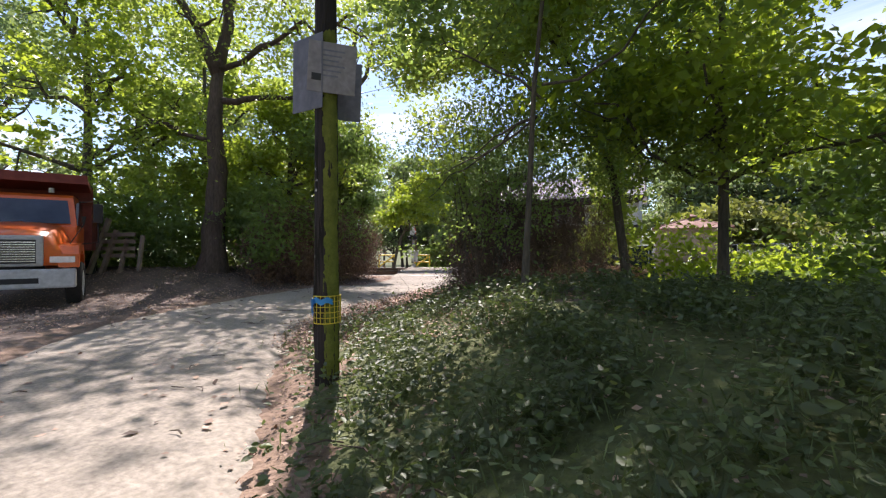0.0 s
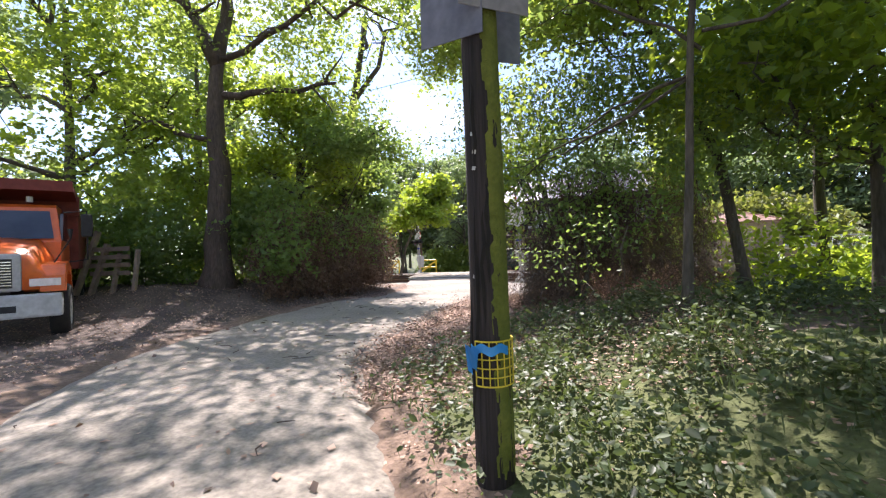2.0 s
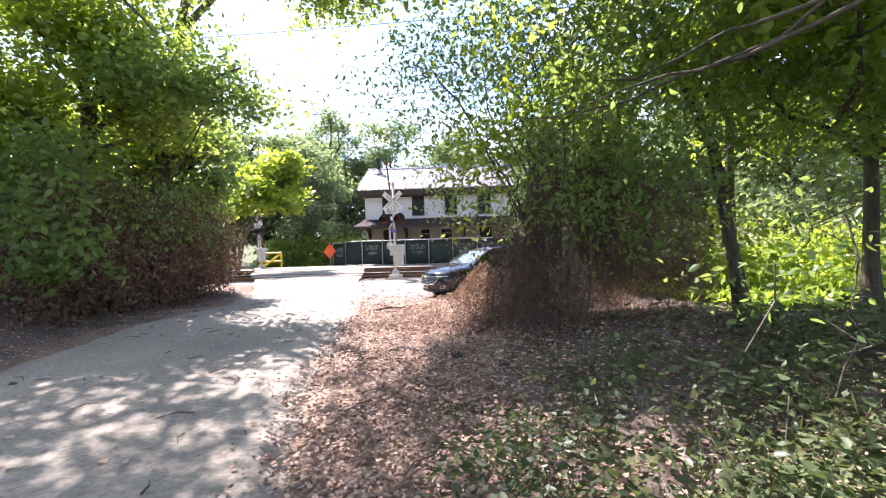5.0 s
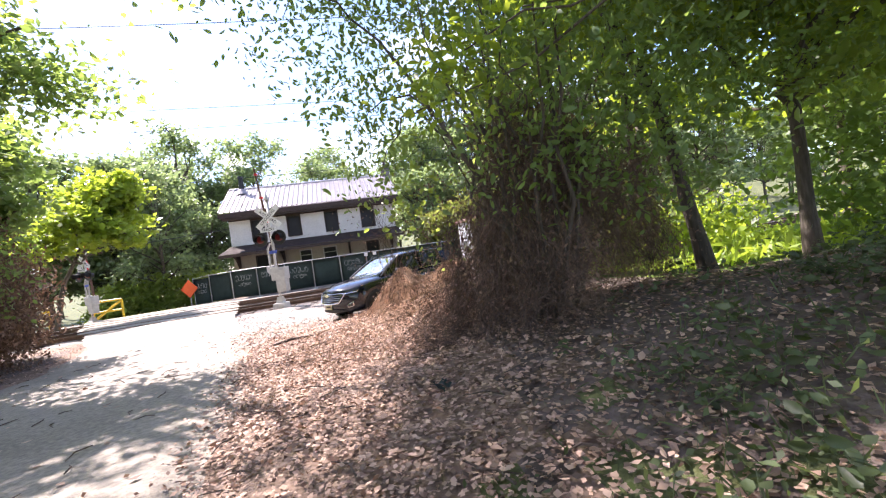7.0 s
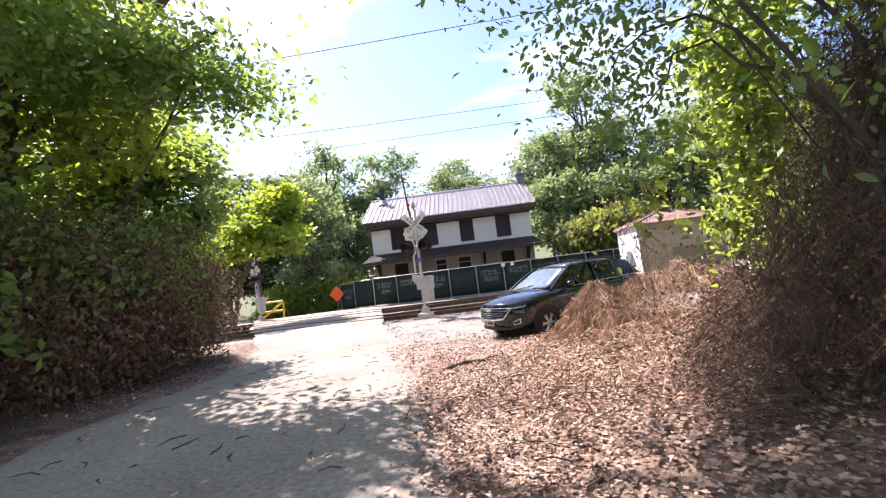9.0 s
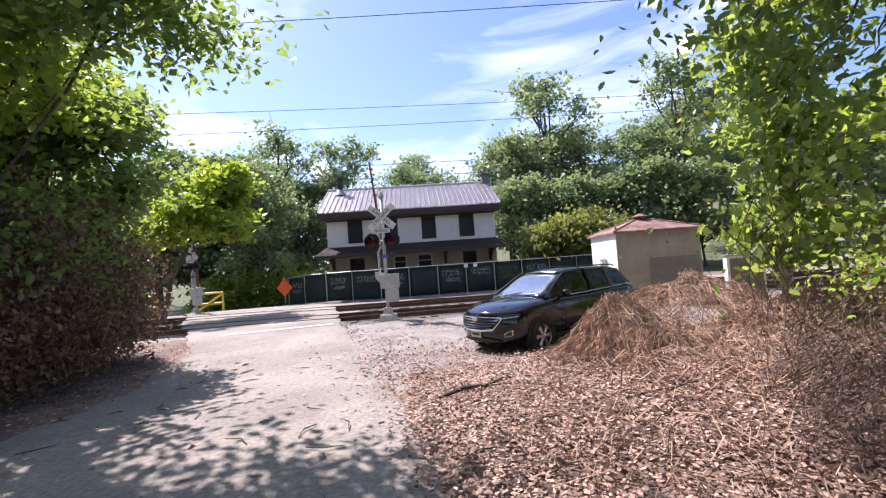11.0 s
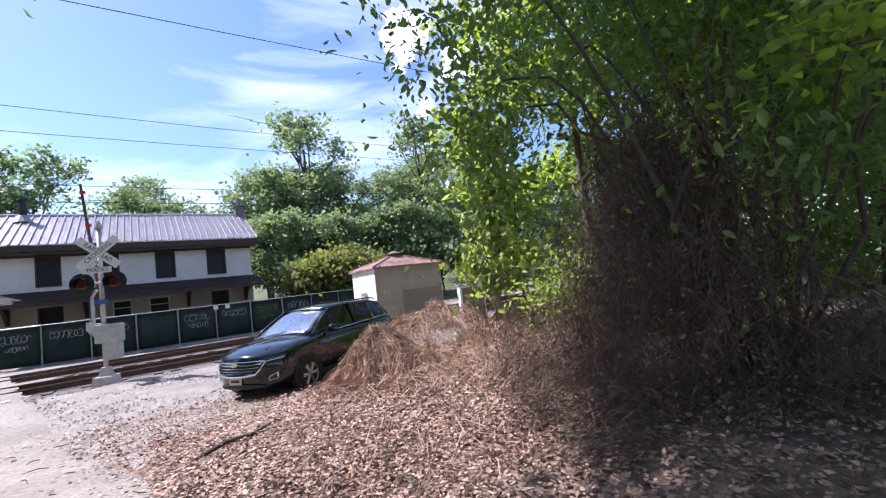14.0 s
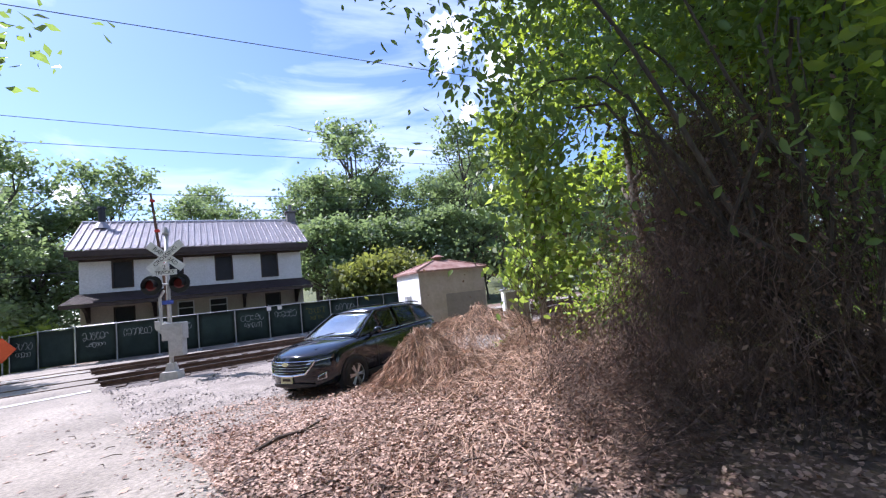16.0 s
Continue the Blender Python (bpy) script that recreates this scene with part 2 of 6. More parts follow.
def blob_points(blobs, n, rng, clump=0.35, per=14, shell=0.5):
    """Places in clumps inside ellipsoids (centre, radii), thicker towards their skins."""
    vol = np.array([r[0] * r[1] * r[2] for _, r in blobs]) ** 0.75
    which = rng.choice(len(blobs), size=max(1, n // per), p=vol / vol.sum())
    d = rng.normal(size=(len(which), 3))
    d /= np.linalg.norm(d, axis=1, keepdims=True)
    rad = rng.uniform(0, 1, len(which)) ** (1 / 3)
    rad = rad * (1 - shell) + shell * rng.uniform(0.7, 1.08, len(which))
    ph = rng.uniform(0, math.tau, (len(blobs), 4))[which]
    az, el = np.arctan2(d[:, 1], d[:, 0]), d[:, 2]
    rad = rad * (1 + 0.22 * np.sin(3 * az + ph[:, 0]) + 0.16 * np.sin(5 * az + 4 * el + ph[:, 1]) + 0.14 * np.sin(7 * el + ph[:, 2]))
    c = np.array([b[0] for b in blobs], float)[which] + d * rad[:, None] * np.array([b[1] for b in blobs], float)[which]
    p = np.repeat(c, per, axis=0)
    return p + rng.normal(size=p.shape) * clump * np.repeat(rng.uniform(0.5, 1.5, len(c)), per)[:, None] * np.array((1, 1, 0.6))


def limb(a, b, r0, r1, rng, n=6, wander=0.06, sides=7, bm=None):
    a, b = Vector(a), Vector(b)
    l = (b - a).length
    pts = []
    for i in range(n + 1):
        f = i / n
        p = a.lerp(b, f)
        if 0 < i < n:
            p += Vector(rng.normal(size=3)) * wander * l * 0.5
        pts.append(p)
    return rod(pts, [r0 + (r1 - r0) * (i / n) for i in range(n + 1)], sides, bm)


def tree(name, at, trunk, r, limbs, blobs, leaves, size, leafmat, barkmat, label, seed, group="", clump=0.4, per=14, droop=0.15, flat=0.35, category="tree", flare=1.35, shell=0.5, oval=False, fine=True):
    """trunk: points from the foot up; limbs: (from, to, radius); blobs: crown ellipsoids. All from the foot."""
    rng = np.random.default_rng(seed)
    t = thing(name, pose(*at), label, category, group)
    pts = [Vector(p) for p in trunk]
    bm = bmesh.new()
    line = []
    for a, b in zip(pts, pts[1:]):
        for k in range(4):
            line.append(a.lerp(b, k / 4) + Vector(rng.normal(size=3)) * r * 0.08 * (k > 0))
    line.append(pts[-1])
    rr = [r * (1 - 0.62 * i / (len(line) - 1)) for i in range(len(line))]
    rr[0] *= flare
    rod([line[0] - Vector((0, 0, 0.25))] + line, [rr[0] * 1.1] + rr, 12, bm)
    part("trunk", bm, barkmat, t, smooth=True)
    bm = bmesh.new()
    for a, b, lr in limbs:
        limb(a, b, lr, lr * 0.35, rng, 6 if fine else 4, 0.08, 7 if fine else 4, bm)
        for _ in range(3):
            f = rng.uniform(0.4, 0.95)
            s = Vector(a).lerp(Vector(b), f)
            e = s + Vector(rng.normal(size=3)) * (Vector(b) - Vector(a)).length * 0.28
            limb(s, e, lr * 0.4, lr * 0.1, rng, 4 if fine else 3, 0.08, 5 if fine else 3, bm)
        if len(limbs) < 13:
            part("limb", bm, barkmat, t, smooth=True)
            bm = bmesh.new()
    if len(limbs) >= 13:
        tagged(part("limb", bm, barkmat, t, smooth=True), kind="stuff")
    else:
        bm.free()
    me = leaf_mesh("crown", blob_points(blobs, leaves, rng, clump, per, shell), size, rng, flat, 1.7, droop, oval=oval)
    mesh_object("crown", me, leafmat, t)
    return t


# ---- ground ----
RIGHT_EDGE = [(14.0, -15.0), (5.0, -5.5), (0.2, -0.5), (-1.8, 1.5), (-2.95, 2.66), (-4.3, 4.05), (-5.48, 5.6), (-6.05, 7.5), (-6.3, 9.8), (-6.65, 11.6), (-7.0, 13.0), (-7.55, 15.1), (-8.35, 18.1), (-9.2, 21.7), (-9.9, 25.0), (-11.0, 30.0), (-13.6, 36.0), (-19.0, 43.0), (-34.0, 52.0)]
LEFT_EDGE = [(6.0, -19.0), (-2.0, -6.0), (-5.6, 0.6), (-7.1, 2.0), (-8.3, 3.1), (-9.2, 4.2), (-9.8, 5.5), (-10.7, 8.25), (-11.2, 10.9), (-11.35, 12.9), (-11.6, 15.1), (-12.3, 18.0), (-13.3, 20.0), (-14.6, 22.5), (-16.4, 25.5), (-18.5, 30.0), (-21.5, 35.0), (-27.0, 41.0), (-38.0, 48.0)]


def edge_x(edge, y):
    """The x of an edge at height y on the plan."""
    pts = sorted(edge, key=lambda p: p[1])
    return np.interp(y, [p[1] for p in pts], [p[0] for p in pts])


def smooth(a, b, v):
    f = np.clip((v - a) / (b - a), 0, 1)
    return f * f * (3 - 2 * f)


def ground_z(x, y):
    """The height of the ground."""
    x, y = np.asarray(x, float), np.asarray(y, float)
    dr = (x - edge_x(RIGHT_EDGE, y)) * 0.75
    dl = (edge_x(LEFT_EDGE, y) - x) * 0.9
    z = 0.80 * smooth(0.1, 3.6, dr) * (1 - smooth(5.5, 10.5, y))
    z = z + 0.30 * smooth(0.4, 2.5, dr) * smooth(5.5, 9.0, y) * (1 - smooth(12.5, 15.5, y))
    z = z + 0.75 * smooth(0.3, 4.5, dl) * smooth(4.0, 8.5, y) * (1 - smooth(17, 21, y))
    z = z - 0.17 * smooth(11.5, 15.0, y)
    z = z - 0.15 * smooth(21.4, 22.4, y) * (1 - smooth(29.6, 31, y))
    z = z - 1.1 * smooth(31, 44, y) * smooth(-12, -18, x)
    z = z + 9.0 * smooth(48, 110, y) * smooth(-5, 40, x)
    z = z + 5.0 * smooth(60, 160, np.hypot(x, y))
    return z


def gz(x, y):
    return float(ground_z(x, y))


def spaced(lo, hi, fine0, fine1, step, coarse):
    a = np.arange(fine0, fine1 + 1e-6, step)
    out_lo, out_hi, s = [], [], coarse
    v = fine0
    while v > lo:
        s *= 1.25
        v -= s
        out_lo.append(v)
    v, s = fine1, coarse
    while v < hi:
        s *= 1.25
        v += s
        out_hi.append(v)
    return np.concatenate([out_lo[::-1], a, out_hi])


def build_ground():
    rng = np.random.default_rng(3)
    xs, ys = spaced(-900, 900, -24, 16, 0.25, 0.5), spaced(-900, 900, -6, 36, 0.25, 0.5)
    X, Y = np.meshgrid(xs, ys)
    Z = ground_z(X, Y)
    wob = np.array([[noise.noise((x * 0.9, y * 0.9, 1.7)) for x in xs] for y in ys])
    near = (np.abs(X + 4) < 26) & (np.abs(Y - 15) < 26)
    on_road = (X < edge_x(RIGHT_EDGE, Y) + 0.1) & (X > edge_x(LEFT_EDGE, Y) - 0.1)
    Z = Z + np.where(near, wob * 0.06, 0) * ~on_road - np.where(on_road, 0.03, 0)
    n = len(xs)
    verts = np.stack([X, Y, Z], -1).reshape(-1, 3)
    idx = np.arange(len(verts)).reshape(X.shape)
    quads = np.stack([idx[:-1, :-1], idx[:-1, 1:], idx[1:, 1:], idx[1:, :-1]], -1).reshape(-1, 4)
    me = lattice(verts.tolist(), quads.tolist(), "ground")
    for m in (SOIL, TURF, MEADOW, GRAVEL, DARK_EARTH_AND_SHADE):
        me.materials.append(m)
    cx, cy = verts[quads].mean(1)[:, 0], verts[quads].mean(1)[:, 1]
    jag = rng.normal(size=len(cx)) * 0.25
    dr = cx - edge_x(RIGHT_EDGE, cy)
    mat = np.zeros(len(cx), np.int32)
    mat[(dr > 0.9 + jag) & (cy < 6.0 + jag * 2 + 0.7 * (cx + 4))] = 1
    # shade under the shrub, painted into the ground with the dark earth
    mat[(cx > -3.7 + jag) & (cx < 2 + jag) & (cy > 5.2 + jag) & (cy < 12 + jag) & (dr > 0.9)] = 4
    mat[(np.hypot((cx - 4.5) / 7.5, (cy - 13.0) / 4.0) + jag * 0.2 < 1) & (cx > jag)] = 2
    mat[(cy > 13.2 + jag * 2 + 0.15 * (cx + 7)) & (cy < 34) & (dr > -0.3) & (cx < 1.5 + jag)] = 3
    mat[(cy > 21 + jag) & (cy < 33 + jag) & (mat == 0)] = 3
    mat[(cy > 36) & (mat == 0)] = 1
    mat[(cx < edge_x(LEFT_EDGE, cy) - 0.5 + jag) & (cy < 19) & (mat == 0)] = 4
    mat[(np.hypot(cx + 4, cy - 12) > 40)] = 1
    me.polygons.foreach_set("material_index", mat)
    me.polygons.foreach_set("use_smooth", np.ones(len(cx), bool))
    tagged(new("ground", me), "leaf-strewn earth with turf and pale gravel patches", "ground", kind="structure")


def build_road():
    ys = np.arange(-14.5, 46, 0.35)
    rng = np.random.default_rng(8)
    verts, faces, k = [], [], 14
    for j, y in enumerate(ys):
        a = edge_x(LEFT_EDGE, y) + 0.10 * noise.noise((0, y * 0.8, 0)) + 0.05 * rng.normal()
        b = edge_x(RIGHT_EDGE, y) + 0.10 * noise.noise((9, y * 0.8, 0)) + 0.04 * rng.normal()
        for i in range(k + 1):
            f = i / k
            x = a + (b - a) * f
            z = gz(min(max(x, edge_x(LEFT_EDGE, y)), edge_x(RIGHT_EDGE, y)), y) + 0.025 + 0.03 * math.sin(f * math.pi) - (0.06 if i in (0, k) else 0)
            rise = float(smooth(18, 22, y) * (1 - smooth(30, 35, y)))
            verts.append((x, y, z * (1 - rise) + (-0.07 + (-0.02 if i in (0, k) else 0)) * rise))
        if j:
            for i in range(k):
                p = (j - 1) * (k + 1) + i
                faces.append((p, p + 1, p + k + 2, p + k + 1))
    me = lattice(verts, faces, "road")
    for p in me.polygons:
        p.use_smooth = True
    mesh_object("road", me, ROAD, label="worn pale concrete lane with dirty crumbled edges", kind="structure")["category"] = "road"


build_ground()
build_road()


def road_z(x, y):
    rise = float(smooth(18, 22, y) * (1 - smooth(30, 35, y)))
    return (gz(x, y) + 0.05) * (1 - rise) - 0.07 * rise


def painted_line(a, b, width):
    """Worn white paint on the lane from a to b."""
    rng = np.random.default_rng(int(a[1] * 10))
    bm = bmesh.new()
    a, b = Vector((*a, 0)), Vector((*b, 0))
    side = (b - a).normalized().cross(Vector((0, 0, 1))) * width / 2
    n = 24
    rows = []
    for i in range(n + 1):
        p = a.lerp(b, i / n)
        w = 1 - 0.18 * abs(rng.normal())
        rows.append([bm.verts.new((q.x, q.y, road_z(q.x, q.y) + 0.012)) for q in (p - side * w, p, p + side * w)])
    for r, q in zip(rows, rows[1:]):
        for k in range(2):
            bm.faces.new((r[k], r[k + 1], q[k + 1], q[k]))
    part("painted_line", bm, LINE, bpy.data.objects["road"], "worn white painted line")


LINE = material("worn_road_paint", (0.45, 0.44, 0.42), (0.72, 0.71, 0.69), 3, 0.8, fine=25)
painted_line((-12.6, 20.55), (-9.35, 21.25), 0.3)
painted_line((-15.4, 29.6), (-10.4, 27.3), 0.18)
painted_line((-17.6, 35.1), (-11.9, 32.4), 0.18)


def gravel_stones(n, seed):
    """Loose angular stones on the gravel beside the lane."""
    rng = np.random.default_rng(seed)
    p = np.stack([rng.uniform(-9.5, -1.0, n), rng.uniform(13.0, 21.8, n)], 1)
    p = p[p[:, 0] > edge_x(RIGHT_EDGE, p[:, 1]) + 0.05 * rng.normal(size=n)]
    verts, faces = [], []
    for x, y in p:
        r = rng.uniform(0.012, 0.035)
        z = gz(x, y) + r * 0.3
        k = len(verts)
        a0 = rng.uniform(0, math.tau)
        for q in range(4):
            a = a0 + q * math.tau / 4 + rng.normal() * 0.2
            verts.append((x + math.cos(a) * r * rng.uniform(0.7, 1.2), y + math.sin(a) * r * rng.uniform(0.7, 1.2), z))
        verts.append((x + rng.normal() * r * 0.2, y, z + r * rng.uniform(0.4, 0.8)))
        verts.append((x, y, z - r * 0.6))
        for q in range(4):
            faces.append((k + q, k + (q + 1) % 4, k + 4))
            faces.append((k + (q + 1) % 4, k + q, k + 5))
    tagged(mesh_object("gravel_stones", lattice(verts, faces, "gravel_stones"), STONE, label="loose grey stones strewn over the gravel", kind="stuff"), category="stones")


STONE = material("loose_stone", (0.22, 0.19, 0.175), (0.42, 0.37, 0.34), 6, 0.9, island=0.6)
gravel_stones(4500, 20)


def litter(name, n, boxes, size, mat, label, seed, keep=None, lift=0.02, flat=0.85, long=1.6, stack=0.03, oval=False):
    """Fallen or low leaves spread over stretches of the plan: (x0, y0, x1, y1, share)."""
    rng = np.random.default_rng(seed)
    pts = []
    for x0, y0, x1, y1, share in boxes:
        k = int(n * share)
        p = np.stack([rng.uniform(x0, x1, k), rng.uniform(y0, y1, k)], 1)
        pts.append(p)
    p = np.concatenate(pts)
    if keep is not None:
        p = p[keep(p[:, 0], p[:, 1], rng)]
    z = ground_z(p[:, 0], p[:, 1]) + lift + np.abs(rng.normal(size=len(p))) * stack
    me = leaf_mesh(name, np.column_stack([p, z]), size, rng, flat, long, oval=oval)
    return mesh_object(name, me, mat, label=label, kind="stuff")


def off_road(x, y, rng):
    return (x > edge_x(RIGHT_EDGE, y) - 0.1 + 0.25 * rng.normal(size=len(x))) | (x < edge_x(LEFT_EDGE, y) + 0.1 - 0.2 * rng.normal(size=len(x)))


def litter_bed(x, y, rng):
    """Leaves lie thick on the open ground, thinned under the shrub to keep its shade dark."""
    return off_road(x, y, rng) & ((x < -3.5 + 0.3 * rng.normal(size=len(x))) | (y > 11) | (rng.uniform(size=len(x)) < 0.35))


def verge(x, y, rng):
    d = x - edge_x(RIGHT_EDGE, y)
    return (d > 0.5 + 0.4 * rng.normal(size=len(x))) & (y < np.minimum(5.6 + 0.8 * (x + 4), 6.6) + rng.normal(size=len(x)) * 0.6) & (rng.uniform(size=len(x)) < np.clip(0.15 + 1.2 * np.sin(x * 2.1 + 1.3 * np.sin(y * 1.7)) ** 2, 0, 1) * np.clip(0.35 + 0.5 * d, 0, 1))


tagged(litter("fallen_leaves", 125000, [(-6.8, 4.0, -1.0, 14.0, 0.6), (-17, 1.0, -9, 20, 0.18), (-8.5, 10, -3, 16, 0.16), (-3.5, 1.0, 3, 8, 0.06)], 0.027, LITTER, "dry brown fallen leaves covering the bare ground", 11, litter_bed, 0.015), category="leaves")
tagged(litter("large_leaves", 2500, [(-6.8, 4.0, -1.0, 13.0, 0.75), (-13, 1.0, -9, 14, 0.25)], 0.036, LITTER, "large curled brown leaves among the litter", 19, litter_bed, 0.02, 0.75, 1.5, 0.03, True), category="leaves")
tagged(litter("road_leaves", 900, [(-11.5, 1.0, -2, 20, 1.0)], 0.05, LITTER, "scattered dry leaves on the lane", 12, lambda x, y, r: (x < edge_x(RIGHT_EDGE, y)) & (x > edge_x(LEFT_EDGE, y)), 0.055, 0.95, stack=0.004), category="leaves")
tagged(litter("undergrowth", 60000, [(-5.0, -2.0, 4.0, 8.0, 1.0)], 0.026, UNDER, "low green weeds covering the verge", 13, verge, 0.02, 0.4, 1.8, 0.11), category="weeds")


def weed_plants(n, seed):
    """Low weeds: each plant is a tuft of broad leaves on one stem."""
    rng = np.random.default_rng(seed)
    p = np.stack([rng.uniform(-4.6, 4.0, n), rng.uniform(-2.0, 8.0, n)], 1)
    p = p[verge(p[:, 0], p[:, 1], rng)]
    k = 12
    h = rng.uniform(0.08, 0.34, len(p)) * (1 + 0.5 * (rng.uniform(size=len(p)) > 0.9))
    c = np.repeat(p, k, axis=0)
    f = rng.uniform(0.25, 1.0, len(c))
    a = rng.uniform(0, math.tau, len(c))
    r = np.repeat(h, k) * (1.15 - f) * rng.uniform(0.3, 0.9, len(c)) + 0.02
    x, y = c[:, 0] + np.cos(a) * r, c[:, 1] + np.sin(a) * r
    z = ground_z(c[:, 0], c[:, 1]) + np.repeat(h, k) * f + 0.02
    me = leaf_mesh("broad_weeds", np.column_stack([x, y, z]), 0.037, rng, 0.72, 1.7, 0.1, oval=True)
    return mesh_object("broad_weeds", me, UNDER, label="broad-leaved green weeds in tufts on the verge", kind="stuff")


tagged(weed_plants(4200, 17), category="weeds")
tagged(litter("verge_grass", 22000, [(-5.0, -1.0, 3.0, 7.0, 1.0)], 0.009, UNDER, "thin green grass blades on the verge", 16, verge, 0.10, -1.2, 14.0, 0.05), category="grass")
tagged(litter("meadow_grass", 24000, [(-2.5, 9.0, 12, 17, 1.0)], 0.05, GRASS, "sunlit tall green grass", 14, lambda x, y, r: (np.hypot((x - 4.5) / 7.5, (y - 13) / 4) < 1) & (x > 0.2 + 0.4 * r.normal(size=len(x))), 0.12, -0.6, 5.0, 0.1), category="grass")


# ---- trees beside the lane ----
def big_tree():
    # last limb and first three crown blobs are unseen, added to shade the lane
    tree("tree", (-15.0, 10.2, gz(-15, 10.2)), [(0, 0, 0), (0.1, 0.1, 3), (0.05, 0.1, 6.2), (0.1, 0.2, 8.2)], 0.46,
         [((0.1, 0.2, 7.6), (-1.6, -0.6, 12), 0.26), ((0.1, 0.2, 7.9), (1.3, 0.6, 13), 0.26), ((0.1, 0.1, 6.6), (3.6, 2.2, 7.0), 0.15), ((0, 0, 5), (-2.5, -1.5, 6.2), 0.1), ((0.1, 0.2, 8), (0, 2, 15), 0.2), ((0.1, 0.2, 7.8), (6.4, 0.4, 8.4), 0.12)],
         [((5.4, 0.0, 8.3), (2.0, 1.5, 0.6)), ((6.9, 1.2, 8.6), (1.6, 1.3, 0.5)), ((5.8, -1.8, 8.8), (1.6, 1.3, 0.5)), ((0, 0, 13), (5, 5, 4.5)), ((-3, -2, 9), (3.2, 3, 3)), ((2.4, 2.5, 9.4), (2.6, 2.6, 3.0)), ((1.5, 3.5, 5.5), (2.4, 2.4, 2.4)), ((-2.5, 2, 5.5), (2.6, 2.6, 2.5)), ((-2.2, -2.2, 4.6), (2, 1.8, 1.6)), ((3.0, 3.2, 5.4), (1.8, 1.8, 2.0)), ((0.5, 2.2, 3.4), (2.2, 1.6, 1.6))],
         33000, 0.10, LEAF, BARK_BROWN, "tall broadleaf tree with forked dark trunk and one drooping limb", 21, clump=0.34, per=22, shell=0.2)


def lane_tree(at, h, seed, mat, n, label, spread=3.2, size=0.13, lean=(0, 0), low=0.3, group="trees along the lane", r=0.16, oval=False):
    rng = np.random.default_rng(seed)
    lx, ly = lean
    limbs, blobs = [], []
    for k in range(9):
        f = rng.uniform(low, 0.95)
        a = k * 2.4 + rng.uniform(-0.4, 0.4)
        w = spread * (1.15 - 0.6 * f) * rng.uniform(0.7, 1.1)
        s = (lx * f * 0.8, ly * f * 0.8, h * f * 0.8)
        e = (lx * f + math.cos(a) * w, ly * f + math.sin(a) * w, h * f + rng.uniform(0.0, 0.9))
        limbs.append((s, e, r * 0.45))
        q = 0.75
        blobs.append(((s[0] + (e[0] - s[0]) * q, s[1] + (e[1] - s[1]) * q, e[2]), (w * 0.6, w * 0.6, h * 0.085)))
    blobs.append(((lx, ly, h * 0.95), (spread * 0.5, spread * 0.5, h * 0.14)))
    return tree("tree", (*at, gz(*at)), [(0, 0, 0), (lx * 0.2, ly * 0.2, h * 0.35), (lx * 0.8, ly * 0.8, h * 0.85)], r, limbs, blobs, n, size, mat, BARK, label, seed, group, clump=0.26, per=20, shell=0.15, oval=oval)


big_tree()
lane_tree((-1.36, 5.74), 8.4, 31, LEAF_DARK, 17000, "slim young tree with layered dark green leaf sprays", 3.3, 0.068, (0.7, 0.2), r=0.05, low=0.2, oval=True)
lane_tree((1.9, 13.0), 8.5, 32, LEAF_SUNLIT, 7500, "young tree with sunlit yellow-green leaves", 3.6, 0.11, r=0.14, low=0.4)
lane_tree((4.6, 8.5), 9.0, 33, LEAF_SUNLIT, 6500, "broadleaf tree shading the weedy verge", 4.2, 0.12, r=0.16, low=0.4)
lane_tree((4.2, 2.6), 9.5, 34, LEAF_SUNLIT, 8000, "broadleaf tree shading the weedy verge", 4.4, 0.11, r=0.18, low=0.4)
lane_tree((8.5, 13.0), 10.0, 35, LEAF_SUNLIT, 7000, "tree with sunlit yellow-green leaves", 4.0, 0.14, r=0.18, low=0.35)
lane_tree((1.4, 9.0), 8.0, 36, LEAF_SUNLIT, 5500, "broadleaf tree beside the dead vines", 3.2, 0.10, r=0.1, low=0.2)
lane_tree((-14.2, 13.2), 7.4, 37, LEAF_SUNLIT, 9500, "broadleaf tree leaning over the lane", 2.5, 0.105, (0.5, -0.2), r=0.2, low=0.5)
lane_tree((-14.6, 17.0), 6.6, 38, LEAF_DARK, 13000, "dark broadleaf tree above the dead vines", 2.7, 0.12, r=0.18, low=0.4)
lane_tree((-20.5, 8.5), 12.0, 39, LEAF_SUNLIT, 5000, "tall broadleaf tree behind the truck", 4.5, 0.17, r=0.24, low=0.3)
lane_tree((-22.0, 14.5), 13.0, 40, LEAF, 9000, "tall broadleaf tree in the thicket", 4.8, 0.2, r=0.24, low=0.2)
lane_tree((-18.4, 27.6), 6.8, 41, LEAF_SUNLIT, 8000, "small tree with bright green hanging leaves", 2.8, 0.18, (2.6, 0.8), r=0.13, low=0.5)
# two unseen trees behind the start, added for their shade and reflections
lane_tree((-13.0, -7.0), 12.0, 42, LEAF, 12000, "unseen tall broadleaf tree added behind the start of the lane", 5.0, 0.22, r=0.24, low=0.3)
lane_tree((4.0, -6.0), 11.0, 43, LEAF, 12000, "unseen tall broadleaf tree added behind the start of the lane", 5.0, 0.22, r=0.22, low=0.3)


